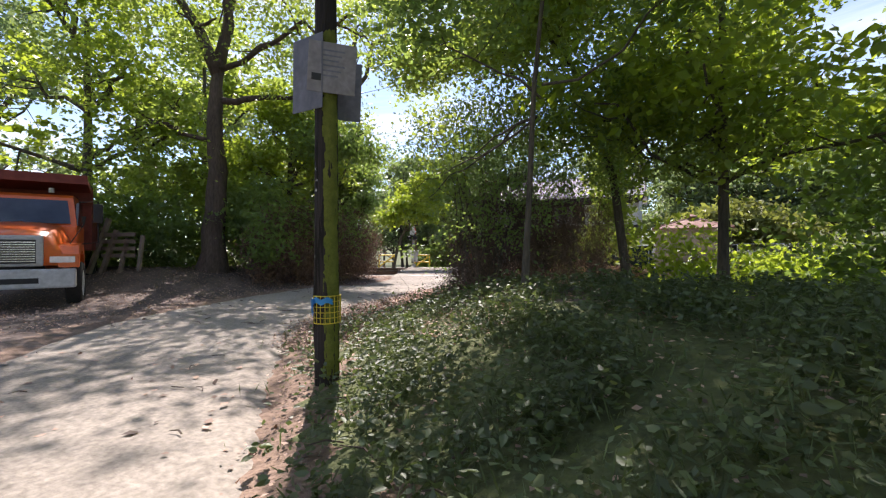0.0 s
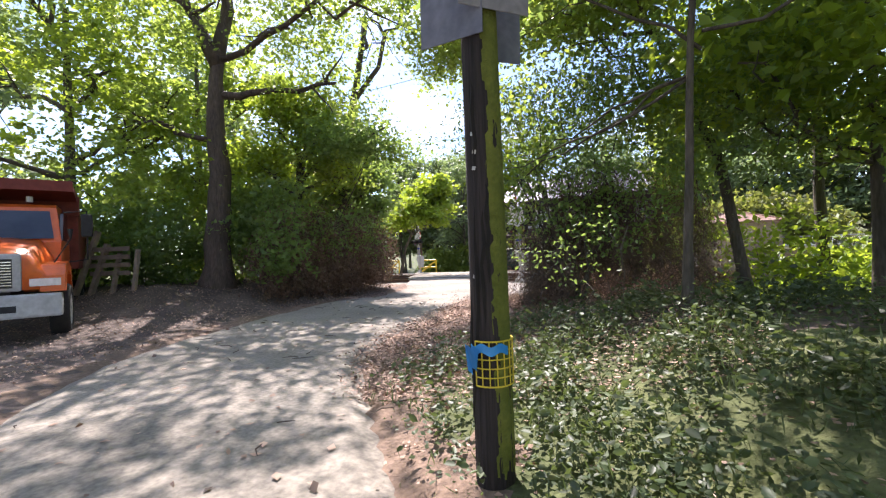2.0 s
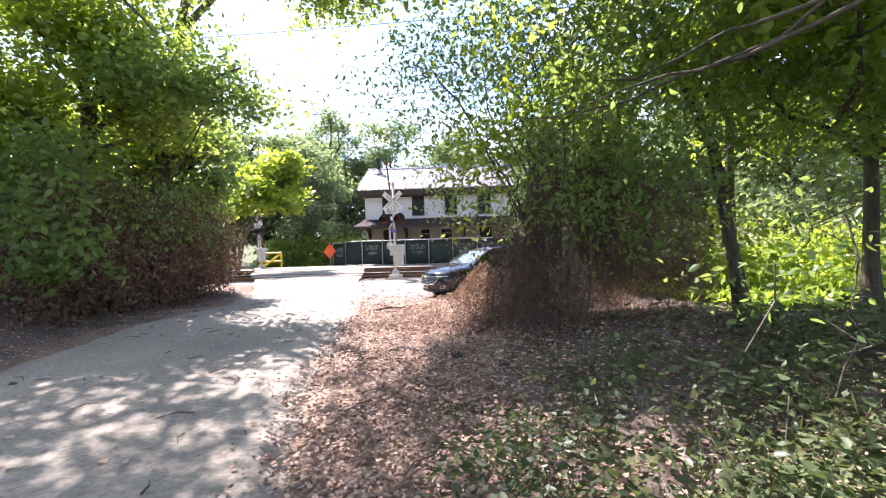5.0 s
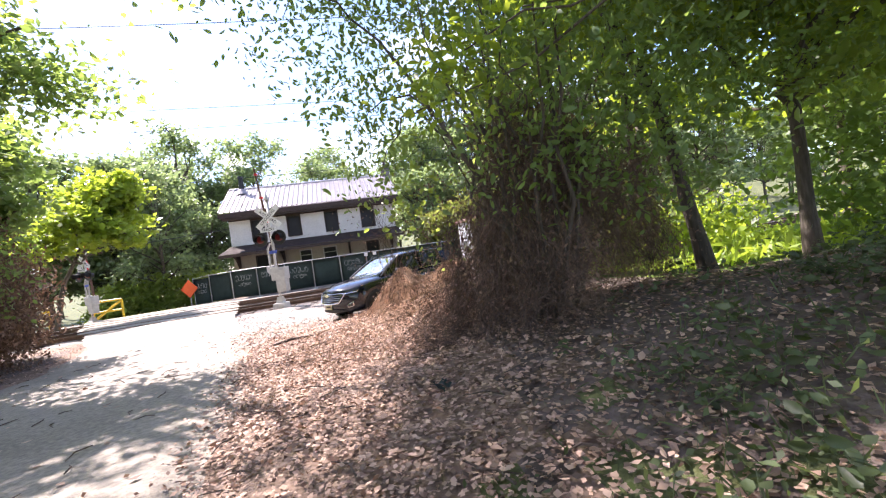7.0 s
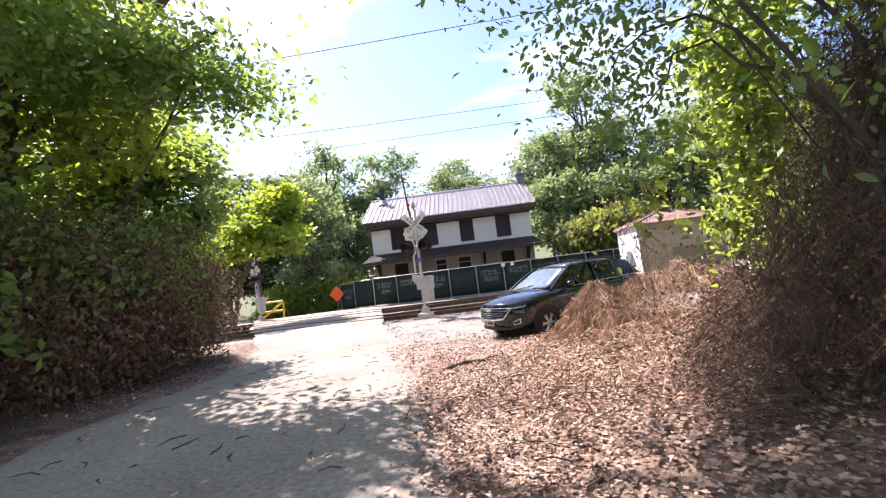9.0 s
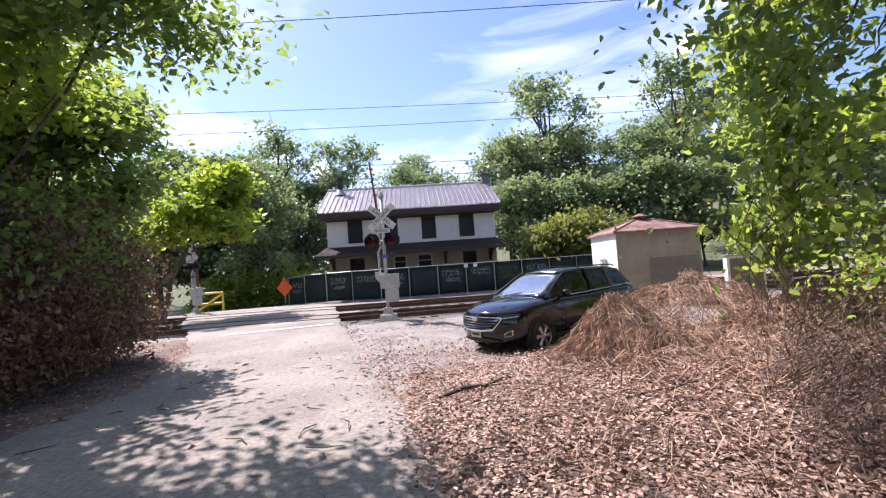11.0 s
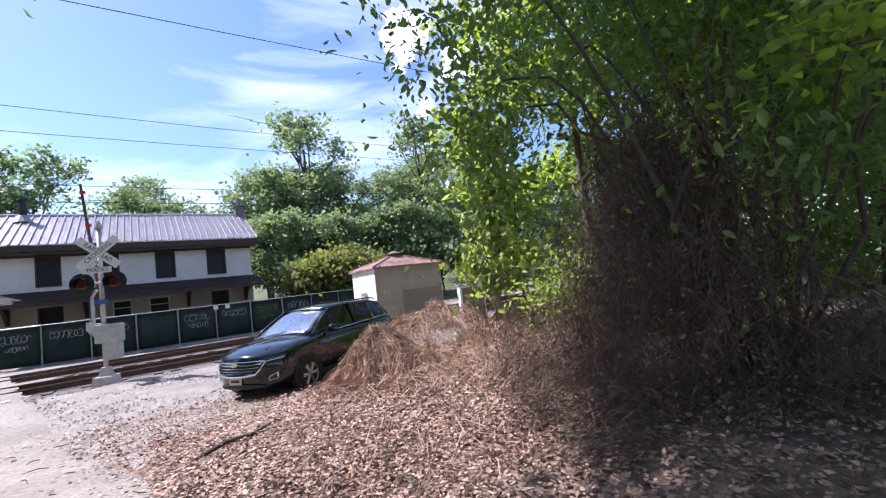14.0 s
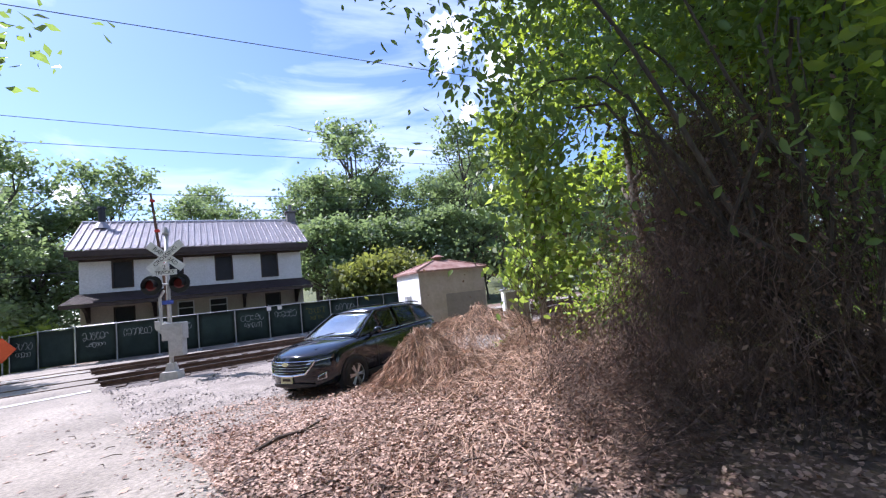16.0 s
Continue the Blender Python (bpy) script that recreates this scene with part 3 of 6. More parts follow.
# unseen high crown added to shade the verge; the low leaves hang in view
tree("tree", (-14.6, 15.8, gz(-14.6, 15.8)), [(0, 0, 0), (0.6, 0, 4), (1.6, -0.3, 8), (2.6, -0.6, 11)], 0.26,
     [((1.6, -0.3, 8), (5.5, -1.2, 12), 0.12), ((5.2, -1.1, 11.8), (8.6, -1.1, 12.2), 0.06), ((0.6, 0, 4.4), (5.2, -3.4, 5.5), 0.07), ((2.2, -0.5, 10), (1.5, 1.2, 13), 0.1)],
     [((5.0, -1.4, 11.6), (1.4, 1.0, 0.7)), ((6.6, -1.1, 12.0), (1.5, 1.0, 0.7)), ((8.2, -1.0, 12), (1.4, 1.0, 0.6)), ((4.2, -3.0, 5.1), (1.1, 1.1, 0.5)), ((3.2, -3.4, 5.4), (1.2, 1.0, 0.6)), ((5.0, -2.4, 4.9), (0.7, 0.7, 0.4))],
     13000, 0.085, LEAF_DARK, BARK, "tall leaning tree over the lane with an unseen high crown added for shade", 44, "trees along the lane", clump=0.35, per=20, shell=0.2)


# unseen upper crown added to shade the verge and vines; lower sprays hang in view
tree("tree", (-0.2, 9.2, gz(-0.2, 9.2)), [(0, 0, 0), (-0.3, 0.2, 2.5), (-1.2, 0.6, 5.2), (-2.4, 1.2, 7.0)], 0.10,
     [((-2.4, 1.2, 7.0), (-4.4, -1.0, 9.0), 0.04), ((-2.4, 1.2, 7.0), (-3.4, 3.0, 8.9), 0.04), ((-1.6, 0.8, 6.0), (-2.6, -1.5, 9.6), 0.05), ((-1.4, 0.7, 5.6), (-0.6, -0.6, 9.8), 0.05), ((-2.0, 1.0, 6.5), (-3.6, -3.4, 10.0), 0.04), ((-1.2, 0.6, 5.2), (-4.4, 2.4, 7.0), 0.05), ((-2.4, 1.2, 6.9), (-6.6, 3.2, 7.2), 0.05), ((-3.6, 1.6, 7.0), (-6.4, 1.9, 7.3), 0.03), ((-0.6, 0.3, 3.6), (-2.6, -0.6, 5.4), 0.035), ((-0.4, 0.2, 3.2), (1.2, -0.8, 4.6), 0.04)],
     [((-4.2, -1.2, 8.9), (1.6, 1.4, 0.6)), ((-3.8, 2.3, 8.8), (1.8, 1.5, 0.6)), ((-2.0, 3.3, 8.8), (1.8, 1.5, 0.6)), ((-5.4, 1.1, 6.4), (1.3, 1.0, 0.45)), ((-2.8, -2.2, 9.6), (2.3, 2.2, 0.8)), ((-0.8, -0.2, 9.8), (2.2, 2.0, 0.8)), ((-3.6, -4.0, 10.0), (1.8, 1.8, 0.7)), ((-2.4, 0.8, 9.0), (1.8, 1.6, 0.7)), ((0.8, -2.4, 9.4), (2.0, 1.8, 0.8)), ((-6.2, 3.1, 7.2), (1.3, 1.0, 0.5)), ((-7.3, 3.6, 7.0), (1.0, 0.9, 0.4)), ((-6.5, 1.9, 7.3), (1.2, 0.9, 0.5)), ((-4.4, 2.6, 7.2), (1.6, 1.2, 0.6)), ((-2.8, 1.6, 7.1), (1.6, 1.3, 0.8)), ((-1.2, 0.6, 6.6), (1.5, 1.4, 1.0)), ((-2.6, -0.4, 5.4), (1.2, 1.0, 0.6)), ((0.8, -0.6, 4.2), (1.4, 1.0, 1.0)), ((1.6, -1.0, 2.9), (1.2, 0.9, 0.8))],
     52000, 0.08, LEAF, BARK, "leaning tree over the lane with a dense unseen upper crown added for shade", 45, "trees along the lane", clump=0.3, per=18, shell=0.15, oval=True)


def thicket(name, blobs, n, size, mat, label, seed, stems=0, stemmat=VINE, droop=0.9, category="bush", top=2.5, clump=0.22, green=None, per=12, oval=False, thin=1.0):
    """A bush or vine-hung mass: hanging leaves and thin stems over ellipsoids given in plan coordinates."""
    rng = np.random.default_rng(seed)
    c = np.array([b[0] for b in blobs]).mean(0)
    at = (c[0], c[1], gz(c[0], c[1]))
    t = thing(name, pose(*at), label, category)
    p = blob_points(blobs, n, rng, clump, per, 0.45)
    keep = p[:, 2] > ground_z(p[:, 0], p[:, 1]) + 0.02
    mesh_object("foliage", leaf_mesh("foliage", p[keep] - np.array(at), size, rng, 0.2, 2.0, droop, oval=oval), mat, t)
    if green:
        gb, gn, gs, gm = green
        p = blob_points(gb, gn, rng, 0.3, 12, 0.5)
        mesh_object("green_leaves", leaf_mesh("green_leaves", p - np.array(at), gs, rng, 0.3, 1.5, 0.5, oval=True), gm, t)
    if stems:
        b = bmesh.new()
        share = np.array([q[0] * q[1] * q[2] for _, q in blobs]) ** 0.75
        pick = rng.choice(len(blobs), size=stems, p=share / share.sum())
        for i in range(stems):
            (cx, cy, cz), (rx, ry, rz) = blobs[pick[i]]
            a = rng.uniform(0, math.tau)
            f = rng.uniform(0.75, 1.05)
            x, y = cx + math.cos(a) * rx * f, cy + math.sin(a) * ry * f
            z1 = cz + rz * rng.uniform(-0.3, 0.9)
            z0 = max(gz(x, y) + 0.02, z1 - rng.uniform(0.3, 1.6))
            pts = []
            for k in range(5):
                g = k / 4
                pts.append((x - at[0] + rng.normal() * 0.10 - math.cos(a) * rx * 0.3 * (1 - g), y - at[1] + rng.normal() * 0.10 - math.sin(a) * ry * 0.3 * (1 - g), z1 + (z0 - z1) * g - at[2]))
            r = rng.uniform(0.0025, 0.007) * thin
            rod(pts, [r, r, r * 0.8, r * 0.7, r * 0.5], 3, b, False)
        tagged(part("stem", b, stemmat, t), kind="stuff")
    return t


thicket("vine_thicket", [((-12.9, 11.4, 1.4), (1.0, 1.2, 1.6)), ((-12.9, 13.4, 1.5), (1.1, 1.5, 1.8)), ((-13.3, 15.6, 1.5), (1.2, 1.6, 1.8)), ((-13.9, 17.4, 1.4), (1.2, 1.2, 1.6))], 42000, 0.05, LEAF_DEAD, "wall of hanging dead brown vines beside the lane", 51, 1200, green=([((-13.1, 13.6, 2.9), (1.1, 1.8, 0.7)), ((-13.6, 16.4, 2.9), (1.1, 1.6, 0.7)), ((-12.3, 12.6, 2.2), (0.5, 1.2, 0.8)), ((-12.4, 14.8, 2.0), (0.5, 1.4, 0.8))], 5200, 0.07, LEAF_DARK))
thicket("green_bush", [((-12.1, 10.3, 2.4), (0.7, 0.8, 1.9)), ((-16.9, 9.6, 2.0), (1.7, 1.2, 1.6)), ((-19.2, 8.6, 2.2), (2.2, 1.8, 1.8)), ((-15.5, 13, 2.8), (2.0, 2.6, 2.0)), ((-14.2, 12.0, 2.6), (1.3, 1.6, 1.0))], 26000, 0.085, LEAF_DARK, "dark green bushes under the tall tree", 52, 90, BARK, 0.3)
thicket("vine_thicket", [((-3.5, 8.85, 1.0), (0.5, 0.35, 0.95)), ((-3.3, 8.3, 1.2), (0.5, 0.45, 1.1)), ((-2.7, 9.2, 1.7), (0.7, 0.45, 1.5)), ((-2.0, 9.5, 1.7), (0.8, 0.6, 1.6)), ((-2.7, 8.8, 2.5), (0.75, 0.5, 0.7)), ((-4.1, 8.9, 0.45), (0.35, 0.3, 0.35)), ((-3.2, 7.8, 0.9), (0.4, 0.35, 0.6)), ((-4.45, 9.7, 1.7), (0.12, 0.12, 0.4)), ((-3.6, 9.7, 0.5), (0.6, 0.5, 0.45)), ((-3.35, 9.5, 0.9), (0.45, 0.35, 0.7)), ((-3.05, 9.6, 1.5), (0.35, 0.3, 0.7)), ((-2.9, 10.4, 0.6), (0.8, 0.6, 0.55)), ((-1.4, 9.6, 1.4), (0.9, 0.8, 1.4))], 30000, 0.016, LEAF_DEAD, "tall tangle of hanging dead brown vines", 53, 6400, VINE, 0.9, clump=0.3, thin=0.5)
thicket("sapling", [((-2.6, 5.1, 1.42), (0.42, 0.3, 0.07)), ((-2.35, 5.35, 1.15), (0.35, 0.3, 0.06)), ((-2.2, 5.5, 1.7), (0.3, 0.3, 0.07))], 230, 0.026, LEAF_DARK, "sunlit sapling with pale green leaf sprays", 59, 5, BARK, 0.1, oval=True, clump=0.14, per=9)
thicket("leafy_shrub", [((-4.5, 9.55, 3.4), (0.42, 0.4, 0.75)), ((-4.4, 9.5, 2.35), (0.3, 0.35, 0.6)), ((-4.0, 9.5, 2.9), (0.35, 0.3, 0.6)), ((-4.2, 9.2, 4.4), (0.9, 0.8, 0.6)), ((-5.0, 9.2, 3.3), (0.25, 0.25, 0.3)), ((-5.3, 9.3, 4.0), (0.5, 0.4, 0.25)), ((-3.4, 9.0, 3.3), (0.6, 0.5, 0.5)), ((-3.0, 8.7, 4.1), (1.1, 0.9, 0.7)), ((-2.9, 7.5, 2.8), (0.9, 0.8, 0.6)), ((-3.3, 7.7, 2.1), (0.8, 0.4, 0.5)), ((-2.2, 7.6, 2.0), (0.8, 0.4, 0.6)), ((-1.8, 9.6, 4.4), (1.5, 1.4, 1.0)), ((-0.8, 8.2, 4.2), (1.6, 1.4, 0.9)), ((-1.7, 8.0, 2.7), (1.0, 0.7, 0.6)), ((-0.2, 8.2, 3.0), (1.2, 1.0, 0.6))], 23000, 0.037, LEAF_DARK, "multi-stemmed leafy shrub overhanging the dead vines", 54, 0, BARK, 0.7, oval=True, clump=0.26, per=9, green=([((-1.3, 11.3, 1.45), (0.7, 0.5, 0.3)), ((-2.0, 11.0, 1.1), (0.6, 0.5, 0.28)), ((-3.9, 9.6, 1.9), (0.4, 0.3, 0.4)), ((-3.2, 7.6, 3.9), (1.2, 0.8, 0.5))], 1700, 0.05, LEAF))
thicket("meadow_bush", [((0.9, 11.8, 1.2), (1.3, 0.6, 0.9)), ((2.6, 12.4, 0.75), (1.3, 0.7, 0.5)), ((3.6, 15.6, 0.6), (1.4, 0.8, 0.6)), ((6.2, 15.4, 0.8), (1.6, 1.0, 0.9)), ((9.5, 12.0, 1.2), (1.6, 1.6, 1.1))], 10000, 0.08, LEAF_SUNLIT, "sunlit yellow-green bushes in the meadow", 58, 60, BARK, 0.3, clump=0.35)
thicket("shade_bush", [((4.3, 9.9, 2.2), (1.5, 1.2, 2.2)), ((6.0, 8.4, 2.4), (1.6, 1.4, 2.4))], 9000, 0.09, LEAF_DARK, "dark green bush in the shade of the trees", 64, 60, BARK, 0.3, clump=0.35)
thicket("dark_thicket", [((-19, 12.5, 2.2), (2.5, 2.0, 2.4)), ((-23, 10, 2.4), (2.5, 2.5, 2.8)), ((-18, 17.5, 2.2), (2.5, 2.5, 2.4)), ((-23, 4.5, 2.2), (2, 2, 2.4)), ((-16.6, 14.6, 2.0), (1.6, 1.6, 2.0))], 12000, 0.15, LEAF, "deep shadowy green thicket behind the tall tree", 60, 0, BARK, 0.3, clump=0.4)
thicket("climbing_vine", [((-0.8, 13.5, 4.4), (0.6, 0.7, 1.5)), ((-0.9, 13.3, 1.8), (0.8, 0.6, 0.5)), ((-0.9, 13.2, 3.0), (0.5, 0.5, 0.9))], 4200, 0.09, LEAF, "bright green vine hanging beside a pale pole", 55, 40, VINE, 0.6)


def low_branch():
    """A leafy branch of the slim tree that reaches out towards the lane."""
    t = thicket("low_branch", [((-4.1, 7.4, 2.45), (0.35, 0.3, 0.25)), ((-3.8, 7.3, 2.8), (0.4, 0.35, 0.2)), ((-3.4, 7.1, 3.05), (0.4, 0.4, 0.2))], 620, 0.042, LEAF_SUNLIT, "low branch with bright green sunlit leaves", 65, 0, BARK, 0.35, category="branch", clump=0.16, per=9, oval=True)
    rng = np.random.default_rng(66)
    foot = t.matrix_world.translation
    for tip in ((-4.3, 7.5, 2.35), (-4.0, 7.1, 2.6), (-3.5, 7.3, 3.0)):
        part("limb", limb(Vector((-1.2, 5.85, 3.3)) - foot, Vector(tip) - foot, 0.02, 0.005, rng, 8, 0.04, 6), BARK, t, smooth=True)


low_branch()


def shrub_stems():
    """The bare stems that carry the shrub by the lane."""
    rng = np.random.default_rng(57)
    x, y = -3.0, 8.35
    t = thing("shrub_stems", pose(x, y, gz(x, y)), "cluster of thin grey leaning stems of a shrub", "bush")
    for k in range(13):
        a = rng.uniform(0, math.tau)
        h = rng.uniform(2.4, 3.8)
        d = rng.uniform(0.5, 1.5)
        part("stem", limb((0.15 * math.cos(a), 0.15 * math.sin(a), -0.1), (math.cos(a) * d, math.sin(a) * d, h), rng.uniform(0.012, 0.03), 0.006, rng, 7, 0.05, 6), BARK, t, smooth=True)
    for tip in ((-4.6, 9.5, 2.6), (-4.4, 9.6, 2.0), (-5.3, 9.3, 3.9), (-4.0, 9.0, 2.8), (-3.8, 7.9, 2.3)):
        top = ((tip[0] - x) * 0.6, (tip[1] - y) * 0.6, max(3.6, tip[2] + 0.5))
        pts = []
        for k in range(11):
            f = k / 10
            p = Vector((0, 0, -0.1)).lerp(Vector(top), f).lerp(Vector(top).lerp(Vector((tip[0] - x, tip[1] - y, tip[2] - 0.3)), f), f)
            pts.append(p + Vector(rng.normal(size=3)) * 0.03)
        part("stem", rod(pts, [0.024 * (1 - 0.085 * k) for k in range(11)], 6), BARK, t, "long arching stem", True)


shrub_stems()


def brush_heap(name, blobs, n, label, seed):
    rng = np.random.default_rng(seed)
    c = np.array([b[0] for b in blobs]).mean(0)
    at = (c[0], c[1], gz(c[0], c[1]))
    t = thing(name, pose(*at), label, "brush pile")
    b = bmesh.new()
    for (cx, cy, _), (rx, ry, h) in blobs:
        for i in range(n):
            a, f = rng.uniform(0, math.tau), math.sqrt(rng.uniform(0, 1))
            heading = a + rng.normal() * (0.45 if h > 0.3 and i % 3 else 1.3)
            l = rng.uniform(0.25, 1.0) if h > 0.3 else rng.uniform(0.15, 0.7)
            pts = []
            for k in range(5):
                g = (k / 4 - 0.35) * l
                x, y = cx + math.cos(a) * rx * f + math.cos(heading) * g, cy + math.sin(a) * ry * f + math.sin(heading) * g
                q = ((x - cx) / rx) ** 2 + ((y - cy) / ry) ** 2
                z = gz(x, y) + h * max(0.0, 1 - math.sqrt(q)) ** 0.8 * (0.85 + 0.3 * noise.noise((x * 1.7, y * 1.7, 3.0))) + rng.uniform(-0.06, 0.12) + 0.02
                pts.append((x - at[0] + rng.normal() * 0.045, y - at[1] + rng.normal() * 0.045, z - at[2] + rng.normal() * 0.03))
            r = rng.uniform(0.002, 0.006)
            rod(pts, [r, r, r, r * 0.8, r * 0.5], 3, b, False)
        tagged(part("stem", b, STRAW, t), kind="stuff")
        b = bmesh.new()
    b.free()
    return t


brush_heap("brush_pile", [((-3.85, 13.0, 0), (0.75, 0.72, 0.80)), ((-3.4, 12.5, 0), (0.7, 0.6, 0.35))], 1300, "heap of dry tangled straw-coloured stems on the gravel", 61)
brush_heap("brush_pile", [((-1.9, 14.4, 0), (2.3, 1.35, 1.35)), ((-0.4, 13.4, 0), (1.9, 1.2, 0.8))], 1700, "long heap of dry tangled stems by the hut", 62)
brush_heap("brush_litter", [((-3.7, 10.9, 0), (2.2, 1.9, 0.08)), ((-2.7, 12.0, 0), (1.8, 1.3, 0.12))], 800, "trampled dry stems on the leaf litter", 63)

# ---- materials of the built things ----
STUCCO = material("painted_stucco", (0.60, 0.58, 0.55), (0.70, 0.68, 0.65), 0.8, 0.9, bump=0.3, bump_scale=30, fine=12, grain=0.09)
STUCCO_TAN = material("tan_stucco", (0.50, 0.42, 0.33), (0.60, 0.52, 0.42), 0.9, 0.9, bump=0.3, bump_scale=30, fine=12, grain=0.09)
TRIM = material("dark_brown_trim", (0.035, 0.022, 0.018), (0.06, 0.04, 0.032), 3, 0.6, fine=20, grain=0.09)
BOARD = material("black_board", (0.012, 0.012, 0.014), (0.022, 0.022, 0.026), 2, 0.55, fine=15, grain=0.09)
PORCH = material("brown_shingle", (0.05, 0.035, 0.032), (0.09, 0.065, 0.058), 4, 0.8, bump=0.5, bump_scale=20, fine=25, grain=0.09)
SEAM = material("standing_seam_steel", (0.44, 0.41, 0.43), (0.58, 0.55, 0.57), 0.7, 0.42, 0.35, fine=6, grain=0.09)
SEAM_RIB = material("seam_rib", (0.22, 0.20, 0.21), (0.33, 0.31, 0.32), 2, 0.5, 0.3)
WHITE = material("white_paint", (0.66, 0.65, 0.62), (0.78, 0.77, 0.74), 4, 0.6, fine=20, grain=0.09)
BRICK_GREY = material("chimney_masonry", (0.12, 0.11, 0.11), (0.22, 0.2, 0.19), 6, 0.9, bump=0.5, fine=20, grain=0.09)
SCREEN = material("green_screen_cloth", (0.018, 0.036, 0.034), (0.04, 0.066, 0.06), 1.2, 0.75, bump=0.2, bump_scale=8, fine=30, grain=0.09)
GALV = material("galvanised_steel", (0.36, 0.37, 0.38), (0.52, 0.53, 0.54), 6, 0.45, 0.6, fine=30, grain=0.09)
SPRAY = material("pale_spray_paint", (0.2, 0.23, 0.22), (0.36, 0.38, 0.36), 5, 0.8)
SPRAY_YELLOW = material("yellow_spray_paint", (0.10, 0.11, 0.03), (0.17, 0.17, 0.05), 5, 0.8)
RUST = material("rusty_rail", (0.09, 0.05, 0.035), (0.17, 0.10, 0.07), 5, 0.8, 0.2, bump=0.4, bump_scale=50, fine=30, grain=0.09)
SHINE = material("rail_head", (0.42, 0.40, 0.38), (0.56, 0.54, 0.52), 3, 0.25, 0.95)
TIMBER = material("creosoted_timber", (0.05, 0.035, 0.028), (0.11, 0.08, 0.062), 3, 0.85, bump=0.6, bump_scale=25, fine=22, grain=0.09)
BALLAST = material("ballast", (0.085, 0.072, 0.066), (0.20, 0.172, 0.158), 9, 0.95, bump=1.0, bump_scale=26, fine=30, grain=0.09)
SILVER = material("aluminium_paint", (0.36, 0.355, 0.345), (0.52, 0.51, 0.495), 3, 0.5, 0.2, fine=22, grain=0.09)
CONCRETE = material("grey_concrete", (0.38, 0.36, 0.34), (0.52, 0.5, 0.47), 5, 0.9, bump=0.4, fine=24, grain=0.09)
BLACK = material("black_enamel", (0.012, 0.012, 0.012), (0.025, 0.025, 0.025), 4, 0.5)
RED_LENS = material("red_lens", (0.055, 0.005, 0.006), (0.10, 0.009, 0.01), 9, 0.35)
RED = material("red_reflective", (0.45, 0.03, 0.03), (0.55, 0.05, 0.04), 5, 0.5)
LETTER = material("black_lettering", (0.02, 0.02, 0.02), (0.03, 0.03, 0.03), 4, 0.6)
BLUE_SIGN = material("blue_plate", (0.05, 0.08, 0.35), (0.07, 0.11, 0.42), 4, 0.5)
YELLOW = material("yellow_paint", (0.62, 0.42, 0.02), (0.75, 0.52, 0.04), 4, 0.5, fine=20, grain=0.09)
YELLOW_PLASTIC = material("yellow_plastic_mesh", (0.55, 0.42, 0.02), (0.68, 0.52, 0.04), 9, 0.45)
ORANGE = material("orange_sign_face", (0.75, 0.10, 0.02), (0.85, 0.14, 0.03), 4, 0.5)
TRUCK_ORANGE = material("orange_truck_paint", (0.62, 0.10, 0.012), (0.72, 0.14, 0.02), 2, 0.28, spec=0.6, fine=9, grain=0.09)
TRUCK_RED = material("dull_red_steel", (0.16, 0.03, 0.02), (0.24, 0.05, 0.035), 3, 0.6, fine=14, grain=0.09)
CHROME = material("chrome", (0.6, 0.6, 0.62), (0.72, 0.72, 0.74), 6, 0.15, 1.0)
BUMPER = material("white_bumper", (0.42, 0.42, 0.42), (0.55, 0.55, 0.55), 3, 0.4, fine=12, grain=0.09)
RUBBER = material("tyre_rubber", (0.014, 0.014, 0.014), (0.03, 0.028, 0.026), 9, 0.85, bump=0.3, fine=30, grain=0.09)
PAINT = material("near_black_car_paint", (0.006, 0.007, 0.012), (0.008, 0.010, 0.016), 0.7, 0.12, spec=0.3)
PAINT.node_tree.nodes["Principled BSDF"].inputs["Coat Weight"].default_value = 0.6
PAINT.node_tree.nodes["Principled BSDF"].inputs["Coat Roughness"].default_value = 0.03
PLASTIC = material("black_trim_plastic", (0.015, 0.015, 0.016), (0.028, 0.028, 0.03), 9, 0.6)
DARK_GLASS = material("tinted_glass", (0.006, 0.008, 0.009), (0.010, 0.012, 0.013), 2, 0.04, spec=0.8)
# pale metallic base puts the bright sky reflection into the windscreen's colour
WINDSCREEN = material("sky_bright_windscreen", (0.60, 0.65, 0.70), (0.68, 0.73, 0.78), 2, 0.06, 0.85, spec=1.0)
WINDSCREEN.node_tree.nodes["Principled BSDF"].inputs["Coat Weight"].default_value = 1.0
TRUCK_GLASS = material("truck_glass", (0.10, 0.12, 0.15), (0.16, 0.18, 0.21), 1.5, 0.08, 0.5, spec=0.9)
LAMP_GLASS = material("lamp_glass", (0.5, 0.52, 0.55), (0.7, 0.72, 0.75), 12, 0.1, 0.3)
PLATE = material("pale_yellow_plate", (0.46, 0.43, 0.25), (0.55, 0.52, 0.32), 8, 0.5)
ALLOY = material("machined_alloy", (0.42, 0.42, 0.43), (0.55, 0.55, 0.56), 5, 0.3, 0.9)
HUT_STEEL = material("beige_painted_steel", (0.27, 0.222, 0.178), (0.37, 0.31, 0.26), 1.4, 0.75, bump=0.1, fine=9, grain=0.09)
HUT_PATCH = material("grey_brown_repaint", (0.18, 0.155, 0.13), (0.23, 0.197, 0.165), 1.2, 0.8, fine=9, grain=0.09)
# white cabinet paint; on the hut it puts sunlight into the beige side
WHITE_AND_SUNLIT_STEEL = material("white_and_sunlit_steel", (0.70, 0.70, 0.70), (0.80, 0.80, 0.80), 1.4, 0.7, fine=9, grain=0.09)
